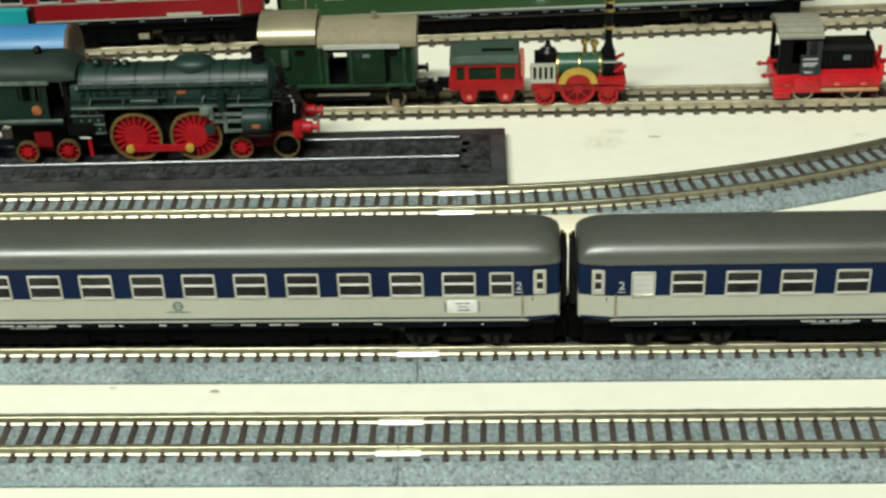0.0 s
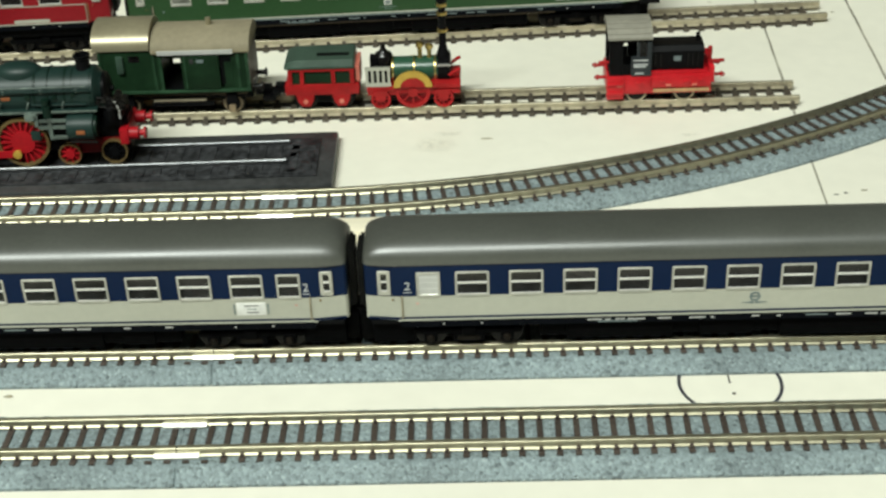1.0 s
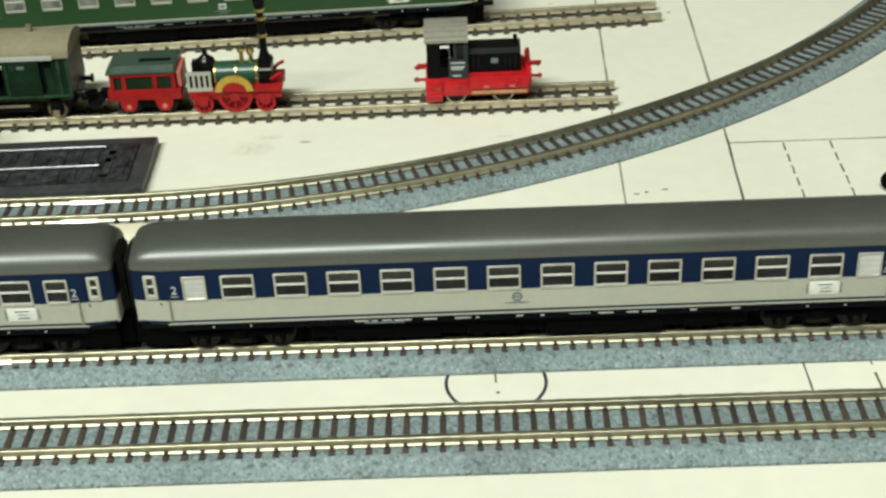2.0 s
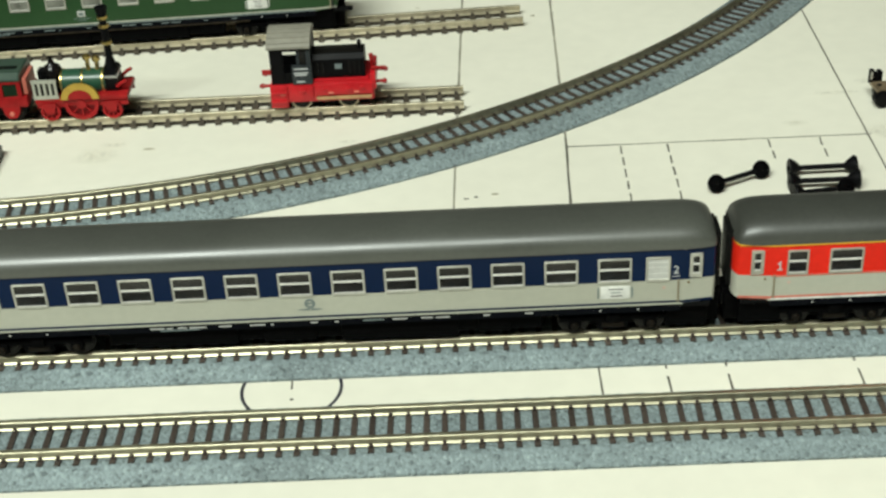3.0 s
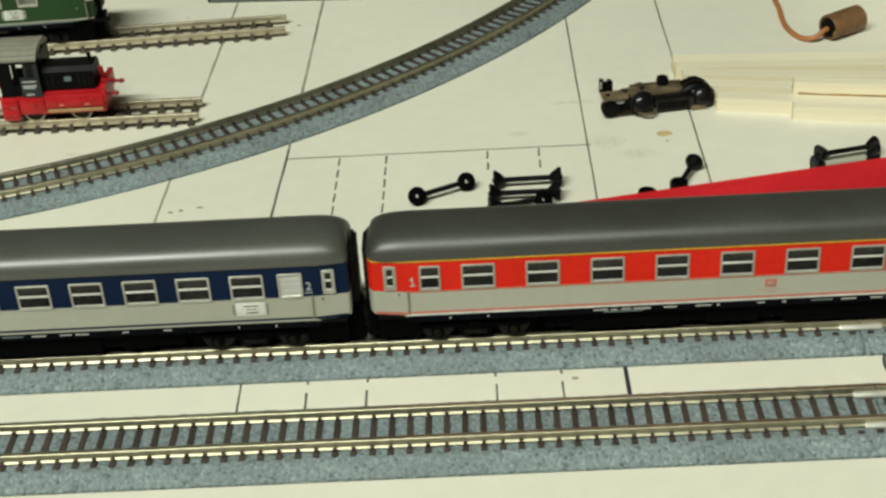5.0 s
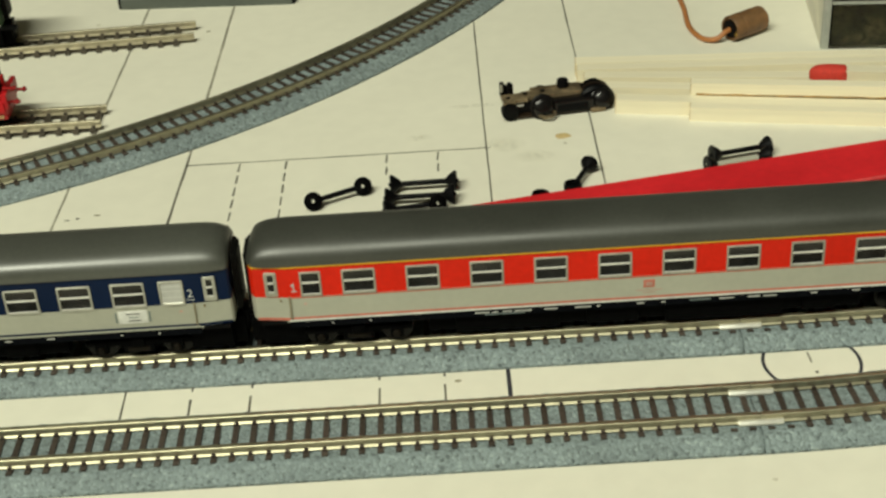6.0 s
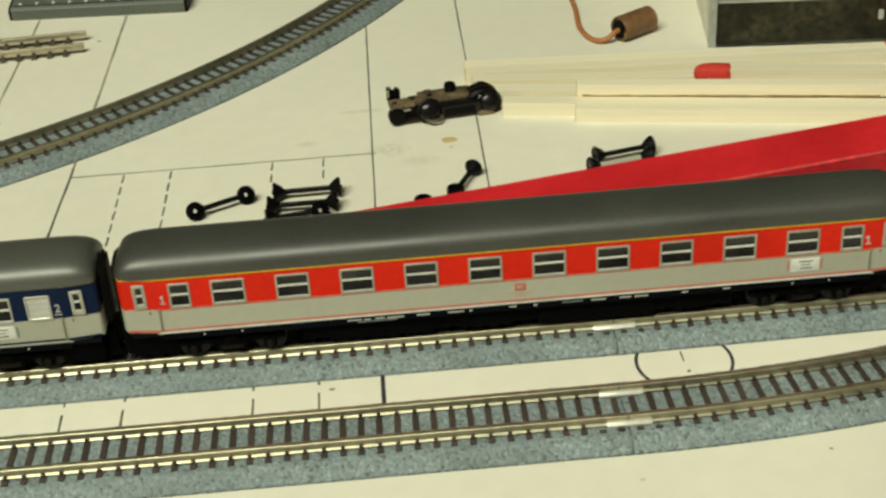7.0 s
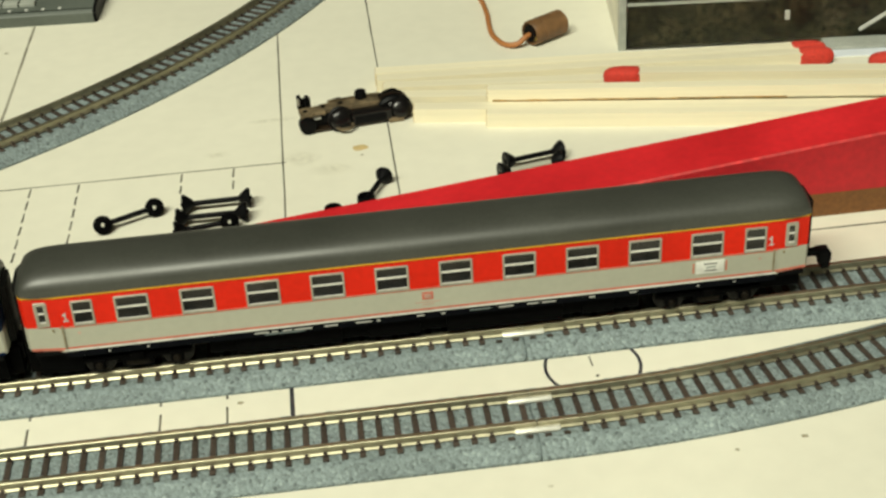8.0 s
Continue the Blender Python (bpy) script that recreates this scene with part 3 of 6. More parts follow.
def window_frame(bm, x0, x1, z0, z1, y, border):
    """Raised metal frame with rounded corners and a broader lower edge."""
    b = border
    loops = [rounded(x0, x1, z0, z1, 0.2, y + 0.3), rounded(x0, x1, z0, z1, 0.2, y + 0.05), rounded(x0 + 0.06, x1 - 0.06, z0 + 0.06, z1 - 0.06, 0.18, y),
             rounded(x0 + b - 0.06, x1 - b + 0.06, z0 + b * 1.7 - 0.06, z1 - b + 0.06, 0.24, y), rounded(x0 + b, x1 - b, z0 + b * 1.7, z1 - b, 0.2, y + 0.06), rounded(x0 + b, x1 - b, z0 + b * 1.7, z1 - b, 0.2, y + 0.3)]
    rings = [[bm.verts.new(p) for p in lp] for lp in loops]
    for p, q in zip(rings, rings[1:]):
        for k in range(16):
            bm.faces.new((p[k], p[(k + 1) % 16], q[(k + 1) % 16], q[k]))
    return bm


def coach_window(coach, x0, x1, z0, z1, y, border=0.48, bar=True, frosted=False, metal=None, glass=None):
    win = part("window", window_frame(bmesh.new(), x0, x1, z0, z1, y - 0.16, border), metal or SILVER, coach, "silver window frame", 25)
    part("pane", box(x0 + border * 0.8, x1 - border * 0.8, y - 0.02, y + 0.3, z0 + border * 0.8, z1 - border * 0.8), FROST if frosted else glass or PANE, win, "frosted pane" if frosted else "dark pane", None)
    zm = z0 + (z1 - z0) * 0.56
    if frosted:
        for z in (zm + 0.1, zm + 0.95, zm - 1.0):
            part("window_bar", box(x0 + border, x1 - border, y - 0.05, y + 0.1, z - 0.07, z + 0.07, 0.03), FROST_BAR, win, "", None)
    elif bar:
        part("window_bar", box(x0 + border, x1 - border, y - 0.12, y + 0.1, zm - 0.17, zm + 0.17, 0.05), BAR, win, "", None)
        part("window_ledge", box(x0 + border * 0.9, x1 - border * 0.9, y - 0.2, y + 0.1, z0 + border * 1.45, z0 + border * 1.75, 0.04), BAR, win, "", None)


def wheel_pair(parent, x, z, r, half):
    bm = bmesh.new()
    for s in (-1, 1):
        add_cyl(bm, x, s * half, z, r, 0.7, "y", 20)
        add_cyl(bm, x, s * (half - 0.45), z, r + 0.35, 0.25, "y", 20)
    add_cyl(bm, x, 0, z, 0.4, 2 * half, "y", 8)
    return part("wheelset", bm, DARK_METAL, parent)


def bogie(coach, x, rail):
    bm = bmesh.new()
    for s in (-1, 1):
        y0, y1 = (-4.6, -3.95) if s < 0 else (3.95, 4.6)
        add_box(bm, x - 8.2, x + 8.2, y0, y1, rail + 2.5, rail + 3.4, 0.15)
        for u in (-5.8, 5.8):
            add_box(bm, x + u - 1.0, x + u + 1.0, y0 - 0.25, y1, rail + 1.1, rail + 3.0, 0.2)
        add_box(bm, x - 2.4, x + 2.4, y0 - 0.2, y1, rail + 1.2, rail + 2.6, 0.3)
        add_box(bm, x - 1.0, x + 1.0, y0 - 0.5, y1, rail + 2.4, rail + 3.9, 0.2)
    # added fill that keeps the shade between the wheels black
    add_box(bm, x - 8.0, x + 8.0, -2.7, 2.7, rail + 0.7, rail + 3.9)
    add_box(bm, x - 7.5, x + 7.5, -4, 4, rail + 2.6, rail + 4.4)
    b = part("bogie", bm, MATTE_BLACK, coach, "black four-wheel bogie")
    for u in (-5.8, 5.8):
        part("axle_box", cyl(x + u, -4.95, rail + 1.9, 0.72, 0.6, "y", 12, 0.5, 0.1), BOGIE_BROWN, b, "brown axle box cover")
        part("axle_spring", box(x + u - 1.5, x + u + 1.5, -4.95, -4.7, rail + 1.05, rail + 1.3, 0.06), BOGIE_BROWN, b)
    part("bolster_spring", box(x - 1.7, x + 1.7, -5.0, -4.7, rail + 1.5, rail + 2.3, 0.15), BOGIE_BROWN, b)
    for u in (-5.8, 5.8):
        wheel_pair(b, x + u, rail + 2.05, 2.2, 3.3)


def ring_box(w, z0, z1):
    return [(-w, z0), (w, z0), (w, z1), (-w, z1)]


def coach_model(label, x, y, rz, scheme, windows, doors, marks, emblem_x, sign_x, length=118.0, rail=RAIL_TOP, group="coaches of the train", lift=0.0, free_end=0, nose=0.02):
    """A bogie coach. windows: (x0, x1, frosted); doors: end door lines; marks: class numerals."""
    c = thing("passenger_coach", label, "coach", x, y, 0, rz, group)
    L, W, zs = length, 5.6, rail - 3.6 + lift
    upper, lower, line, strip, word = scheme["upper"], scheme["lower"], scheme["line"], scheme["strip"], scheme["numeral"]
    z_sill, z_split, z_gut = 9.2 + zs, 13.72 + zs, 19.2 + zs
    plan = [(-nose, 3.5), (-nose / 2, 4.3), (0.0, 4.7), (0.3, 5.0), (5.1, W), (L - 5.1, W), (L - 0.3, 5.0), (L, 4.7), (L + 0.01, 4.3)]
    part("lower_side", add_sweep(bmesh.new(), [[(u, a, b) for a, b in ring_box(w, (z_sill if 5 < u < L - 5 else z_sill + 0.5), z_split)] for u, w in plan]), lower, c, scheme["lower_label"])
    part("upper_side", add_sweep(bmesh.new(), [[(u, a, b) for a, b in ring_box(w, z_split, z_gut)] for u, w in plan]), upper, c, scheme["upper_label"])
    part("waist_stripe", box(5.1, L - 5.1, -W - 0.07, -W + 0.2, z_sill + 0.55, z_sill + 0.85), line, c, "thin coloured line")
    part("sill_strip", box(5.1, L - 5.1, -W - 0.09, -W + 0.2, z_sill + 0.18, z_sill + 0.46), strip, c)
    part("solebar", box(5.1, L - 5.1, -W - 0.03, -W + 0.6, z_sill - 1.0, z_sill + 0.16), SOLEBAR, c, "dark solebar")
    for u0, u1 in ((0.3, 5.1), (L - 5.1, L - 0.3)):
        ends_w = ((u0, 5.02), (u1, W)) if u0 < 9 else ((u0, W), (u1, 5.02))
        part("door_stripe", add_sweep(bmesh.new(), [[(u, -w - 0.07, z_sill + 0.42), (u, -w + 0.3, z_sill + 0.42), (u, -w + 0.3, z_sill + 0.82), (u, -w - 0.07, z_sill + 0.82)] for u, w in ends_w]), line, c)
    if scheme.get("window_line"):
        part("window_line", box(5.1, L - 5.1, -W - 0.05, -W + 0.2, z_split - 0.24, z_split - 0.02), scheme["window_line"], c)
    if scheme.get("gutter"):
        part("gutter_line", add_sweep(bmesh.new(), [[(u, -w - 0.16, z_gut - 0.32), (u, -w + 0.3, z_gut - 0.32), (u, -w + 0.3, z_gut + 0.04), (u, -w - 0.16, z_gut + 0.04)] for u, w in plan]), scheme["gutter"], c, "yellow line under the roof")
    else:
        for u0, u1 in ((0.6, 4.9), (L - 4.9, L - 0.6)):
            part("door_rain_strip", add_sweep(bmesh.new(), [[(u, -w - 0.14, z_gut - 0.1), (u, -w + 0.3, z_gut - 0.1), (u, -w + 0.3, z_gut + 0.06), (u, -w - 0.14, z_gut + 0.06)] for u, w in ((u0, 5.03 if u0 < 9 else 5.58), (u1, 5.58 if u0 < 9 else 5.03))]), SILVER, c)
    # roof: full round shoulders, drawn down at both ends
    ends = [(-0.15, 0.34, 0.79), (0.02, 0.52, 0.86), (0.4, 0.69, 0.895), (1.1, 0.825, 0.93), (2.1, 0.92, 0.965), (3.4, 0.975, 0.99), (5.6, 1.0, 1.0)]
    stations = [(-0.05 - nose, 0.22, 0.62), (-0.1 - 0.7 * nose, 0.29, 0.73)] * (nose > 0.1) + [(u, h, w) for u, h, w in ends] + [(L - u, h, w) for u, h, w in reversed(ends)]
    rings = []
    for u, h, w in stations:
        ring = []
        for k in range(29):
            a = math.pi * k / 28
            ca, sa = math.cos(a), math.sin(a)
            ring.append((u, math.copysign(abs(ca) ** 0.86, ca) * (W + 0.22) * w, z_gut + 3.75 * h * sa ** 0.90))
        rings.append(ring)
    part("roof", add_sweep(bmesh.new(), rings), scheme["roof"], c, "smooth grey roof with rounded ends", 50)
    # windows
    for x0, x1, frosted in windows:
        coach_window(c, x0, x1, z_split + scheme["sill"], z_split + scheme["head"], -W, 0.32, True, frosted, scheme["frame"], scheme.get("glass"))
    for d in doors:
        s = 1 if d < L / 2 else -1
        w0 = d - 2.25 if s > 0 else d + (L - d) * 0.42
        coach_window(c, w0 - 0.95, w0 + 0.95, z_split + 0.25, z_split + 4.45, -W + 0.18, 0.5, True, False, scheme["frame"], scheme.get("glass"))
        part("door_gap", box(d - 0.08, d + 0.08, -W - 0.03, -W + 0.3, z_sill + 0.5, z_split), scheme["gap"], c)
        part("door_handle", box(d - 0.2 + s * 0.4, d + 0.06 + s * 0.4, -W - 0.2, -W + 0.2, z_sill + 0.6, z_split + 0.15), RUST, c, "tarnished handrail")
        part("door_knob", cyl(d - s * 1.05, -W + 0.12, z_split - 0.5, 0.14, 0.5, "y", 10), GOLD, c, "tiny brass door knob")
        part("door_step", box(min(d, d - s * 4.4), max(d, d - s * 4.4), -W + 0.05, -4.2, z_sill - 0.35, z_sill + 0.3), scheme["step"], c)
    for u in marks:
        link_mesh("class_number", text_mesh(word, 1.95, PALE_PRINT), c, "white class number " + word, Matrix.Translation((u * MM, (-W - 0.06) * MM, (z_split + 1.75) * MM)))
        if word == "2":
            part("number_underline", box(u - 0.6, u + 0.6, -W - 0.05, -W + 0.2, z_split + 0.62, z_split + 0.74), PALE_PRINT, c)
        else:
            part("number_foot", box(u - 0.42, u + 0.42, -W - 0.06, -W + 0.2, z_split + 0.92, z_split + 1.1), PALE_PRINT, c)
            part("number_flag", prism_x([(-W - 0.06, z_split + 1.9), (-W + 0.2, z_split + 1.9), (-W + 0.2, z_split + 2.2), (-W - 0.06, z_split + 2.2)], u - 0.4, u), PALE_PRINT, c)
    # coat plate and emblem
    ze = z_split - 1.4
    if scheme.get("round_emblem"):
        em = part("emblem", add_ring(bmesh.new(), emblem_x, -W + 0.07, ze, 0.82, 0.5, 0.3, "y", 24), scheme["emblem"], c, "small round emblem")
        part("emblem_bar", box(emblem_x - 0.5, emblem_x + 0.5, -W - 0.05, -W + 0.2, ze - 0.14, ze + 0.14), scheme["emblem"], em)
        for f in (-1, 1):
            part("emblem_wing", add_sweep(bmesh.new(), [[(emblem_x + f * u, -W - 0.05, z_split - 2.5 - h), (emblem_x + f * u, -W + 0.2, z_split - 2.5 - h), (emblem_x + f * u, -W + 0.2, z_split - 2.44 + h), (emblem_x + f * u, -W - 0.05, z_split - 2.44 + h)] for u, h in ((0.1, 0.16), (1.2, 0.07), (1.9, 0.0))]), scheme["emblem"], em)
    else:
        em = part("emblem", box(emblem_x - 0.85, emblem_x + 0.85, -W - 0.06, -W + 0.2, z_split - 2.1, z_split - 0.75, 0.03), scheme["emblem"], c, "small emblem plate")
        part("emblem_panel", box(emblem_x - 0.5, emblem_x + 0.5, -W - 0.09, -W + 0.2, z_split - 1.8, z_split - 1.1, 0.02), scheme["symbol"], em)
        for k, (a, b) in enumerate(((-1.9, 1.9), (-0.9, 0.9))):
            part("lettering_bar", box(emblem_x + a, emblem_x + b, -W - 0.04, -W + 0.2, z_split - 2.62 - 0.45 * k, z_split - 2.48 - 0.45 * k), scheme["symbol"], em)
    if sign_x:
        s = part("destination_board", box(sign_x, sign_x + 4.4, -W - 0.1, -W + 0.2, z_sill + 1.6, z_sill + 3.85, 0.04), WHITE, c, "white board with unreadable print")
        for k, (a, b) in enumerate(((1.2, 3.3), (1.6, 3.0), (1.5, 3.3))):
            part("lettering_bar", box(sign_x + a, sign_x + b, -W - 0.13, -W, z_sill + 3.25 - 0.6 * k, z_sill + 3.42 - 0.6 * k), INK if k != 1 else SLATE, s)
        for u in (sign_x - 0.35, sign_x + 4.75):
            part("sign_bracket", box(u - 0.12, u + 0.12, -W - 0.06, -W + 0.2, z_sill + 1.8, z_sill + 3.6), scheme["emblem"], c)
    for u in (doors[0] + 2.6, doors[-1] - 2.6):
        part("small_symbol", box(u - 0.22, u + 0.22, -W - 0.04, -W + 0.2, z_split - 1.45, z_split - 1.1), scheme["symbol"], c, "faint red symbol")
    # ends: bellows and coupling
    for s, xe in ((-1, 0.0), (1, L)):
        bm = bmesh.new()
        for k in range(2):
            u = xe + s * (0.5 + 0.4 * k)
            g = 0.0 if k % 2 else 0.3
            add_box(bm, u - 0.26, u + 0.26, -2.5 - g, 2.5 + g, z_sill + 1.2, z_gut + 0.6 + g, 0.12)
        part("gangway_bellows", bm, RUBBER, c, "black rubber gangway")
        bm = bmesh.new()
        reach = 5.3 if s == free_end else 1.5
        add_box(bm, min(xe - s * 2, xe + s * reach), max(xe - s * 2, xe + s * reach), -0.7, 0.7, rail + 4.9, rail + 5.7, 0.1)
        if s == free_end:
            add_box(bm, min(xe + s * 3.4, xe + s * 5.4), max(xe + s * 3.4, xe + s * 5.4), -1.3, 1.3, rail + 3.9, rail + 5.6, 0.2)
            add_box(bm, min(xe + s * 3.9, xe + s * 5.3), max(xe + s * 3.9, xe + s * 5.3), -1.2, 1.2, rail + 2.6, rail + 4.1, 0.25)
            add_box(bm, min(xe - s * 0.5, xe + s * 0.9), max(xe - s * 0.5, xe + s * 0.9), -1.6, 1.6, rail + 3.9, rail + 5.8, 0.15)
        else:
            add_box(bm, min(xe + s * 0.6, xe + s * 1.55), max(xe + s * 0.6, xe + s * 1.55), -1.5, 1.5, rail + 2.6, rail + 5.6, 0.2)
        part("coupling", bm, BLACK, c, "black plastic coupling")
        # added black block, so the shade under the coach end stays dark
        part("headstock", box(min(xe - s * 0.7, xe - s * 7.2), max(xe - s * 0.7, xe - s * 7.2), -4.3, 4.3, rail + (2.4 if s == free_end else 0.9), z_sill + 0.5, 0.3), MATTE_BLACK, c, "black block filling the shade under the coach end")
        if s != free_end:
            part("coupling_pocket", box(min(xe - s * 1.2, xe + s * 1.25), max(xe - s * 1.2, xe + s * 1.25), -2.6, 2.6, rail + 0.5, rail + 5.2, 0.3), MATTE_BLACK, c)
    bm = bmesh.new()
    add_box(bm, 3, L - 3, -4.7, 4.7, rail + 4.2, z_sill + 0.02)
    # deep added fill: blocks light under the coach
    add_box(bm, 26, L - 26, -4.2, 4.2, rail + 1.5, rail + 4.3, 0.2)
    part("underframe", bm, MATTE_BLACK, c, "black underframe", None)
    for u0, u1, z0 in ((30, 46, 1.1), (50, 58, 1.3), (62, 80, 0.9), (83, 88, 1.4)):
        part("equipment_box", box(u0, u1, -4.6, 4.6, rail + z0, rail + 4.3, 0.2), MATTE_BLACK, c)
    for u, w, z in ((33, 2.2, 8.86), (35.6, 0.9, 8.82), (37.2, 1.4, 8.86), (39.0, 2.6, 8.82), (34.5, 6.0, 8.48), (43.5, 2.0, 8.84), (48.2, 2.4, 8.82), (51.4, 0.5, 8.8), (57.5, 1.1, 8.86), (61.2, 0.6, 8.82),
                    (65.5, 3.2, 8.86), (70.0, 2.2, 8.84), (74.3, 1.8, 8.84), (76.6, 2.1, 8.82), (83.8, 1.0, 8.84), (90.1, 1.2, 8.86)):
        part("lettering_bar", box(u, u + w, -W - 0.05, -W + 0.2, z - 0.12 + zs, z + 0.12 + zs), SLATE if w > 3 or scheme.get("dull_print") else FROST, c)
    if scheme.get("frame_band"):
        part("frame_band", box(20, L - 20, -5.2, -4.6, rail + 4.0, rail + 5.2, 0.1), scheme["frame_band"], c, "brown underframe band")
    for u in (11.5, 17.2, L - 17.2, L - 11.5):
        part("lettering_bar", box(u - 0.16, u + 0.16, -W - 0.05, -W + 0.2, 8.6 + zs, 8.85 + zs), FROST, c)
    for u in (15.2, L - 15.2):
        bogie(c, u, rail)
    return c


S_BLUE = dict(round_emblem=True, frame=SILVER_LIT, sill=-0.2, head=4.2, upper=BLUE, lower=GREY, line=BLUE, strip=GREY, roof=ROOF, numeral="2", gap=GREY, step=BLACK, emblem=SLATE, symbol=FAINT_RED, upper_label="deep blue window band", lower_label="stone grey lower side")
S_RED = dict(frame=SILVER, sill=-0.02, head=4.38, upper=RED, lower=GREY, line=PALE_RED, strip=WHITE, roof=ROOF_SHADED, numeral="1", gap=GREY, step=BLACK, emblem=PALE_RED, symbol=FAINT_RED, gutter=YELLOW, window_line=PALE_RED, upper_label="bright orange-red window band", lower_label="stone grey lower side")
S_GREEN = dict(dull_print=True, frame_band=FRAME_TAN, frame=SILVER_LIT, glass=PANE_LIT, sill=-0.1, head=4.4, upper=COACH_GREEN, lower=COACH_GREEN, line=GREY, strip=SLATE, roof=ROOF, numeral="2", gap=INK, step=BLACK, emblem=FROST, symbol=SLATE, upper_label="bottle green side", lower_label="bottle green lower side")
S_CARMINE = dict(dull_print=True, frame=SILVER_LIT, sill=-0.1, head=4.4, upper=CARMINE, lower=CARMINE, line=CARMINE, strip=GREY, roof=ROOF, numeral="1", gap=GOLD, step=BLACK, emblem=CARMINE, symbol=CARMINE, upper_label="carmine red side", lower_label="carmine red lower side", window_line=GREY)

second = [(13.4 + 7.97 * k, 18.45 + 7.97 * k, False) for k in range(12)]
coach_model("blue and stone grey second-class coach with grey roof, frosted end windows", -117.2, Y_B, 0, S_BLUE, [(7.65, 11.2, True)] + second + [(108.2, 111.9, True)], (5.1, 113.6), (6.3, 112.75), 57.7, 101.5, 118.7)
coach_model("blue and stone grey second-class coach with grey roof, clear end windows", -119.9 - 118 * math.cos(radians(0.5)), Y_B + 0.25 + 118 * math.sin(radians(0.5)), -0.5, S_BLUE, [(7.65, 11.2, True)] + [(15.46 + 7.74 * k, 20.5 + 7.74 * k, False) for k in range(12)] + [(107.6, 111.2, False)], (5.1, 112.9), (6.3, 111.95), 60.8, 101.3)
coach_model("orange-red and stone grey first-class coach with yellow line", 4.8, Y_B, 0, S_RED, [(7.2, 10.4, False)] + [(13.45 + 9.55 * k, 18.5 + 9.55 * k, False) for k in range(10)] + [(107.7, 111.1, False)], (5.1, 112.9), (6.2, 111.9), 59.3, 100.3, free_end=1, nose=0.5)


# ---- models on the sidings ----
def siding_place(x):
    """Middle of the far siding at a given x."""
    return 111.2 + (x + 300) * math.tan(radians(2.95))


gx = -176.5
coach_model("bottle green coach parked on the far siding", gx, siding_place(gx), 2.95, S_GREEN, [(9.5 + 8.0 * k, 14.0 + 8.0 * k, False) for k in range(12)], (5.1, 112.9), (), 57.0, 94.0, 114.0, 2.2, "coaches parked on the siding")
rx = -297.8
carmine = coach_model("carmine red dining coach with pale line parked on the far siding", rx, siding_place(rx), 2.95, S_CARMINE, [(10 + 8.4 * k, 15.0 + 8.4 * k, False) for k in range(12)], (5.1, 112.9), (), 66.0, None, 117.5, 2.2, "coaches parked on the siding", 1.6)


part("lettering_bar", box(96.4, 104.1, -5.68, -5.5, 10.0, 10.75), GREY, carmine, "pale lettering along the side")
part("equipment_cover", box(89.4, 91.8, -5.2, -4.8, 4.6, 5.9, 0.2), RUST, carmine, "tan equipment cover")


def spoked_wheel(parent, x, y, z, r, spokes, side, hub=0.28, paint=WHEEL_RED):
    """A toy wheel: brass-coloured tyre, painted spokes and hub. side: -1 faces the front."""
    w = part("wheel", add_ring(bmesh.new(), x, y, z, r, r * 0.89, 0.9, "y", 36), GOLD, parent, "spoked wheel with brass-coloured tyre")
    bm = bmesh.new()
    add_cyl(bm, x, y + side * 0.08, z, r * hub, 0.9, "y", 18)
    # added disc behind the spokes, coloured as the shade in their gaps
    part("wheel_centre", cyl(x, y - side * 0.2, z, r * 0.88, 0.14, "y", 28), SHADED_RED if paint is WHEEL_RED else BLACK, w)
    for k in range(spokes):
        a = 2 * math.pi * k / spokes
        m = Matrix.Translation((x, y, z)) @ Matrix.Rotation(a, 4, "Y") @ Matrix.Translation((r * 0.55, 0, 0)) @ Matrix.Diagonal((r * 0.66, 0.62, r * 0.075, 1))
        bmesh.ops.create_cube(bm, size=1, matrix=m)
    part("spokes", bm, paint, w, "wheel spokes and hub")
    return w


def buffer(parent, x, y, z, s, material, r=0.95):
    part("buffer", add_lathe(bmesh.new(), [(r * 0.55, 0), (r * 0.55, s * 1.6), (r, s * 1.7), (r, s * 2.0), (r * 0.6, s * 2.15)], x, y, z, "x", 16), material, parent)


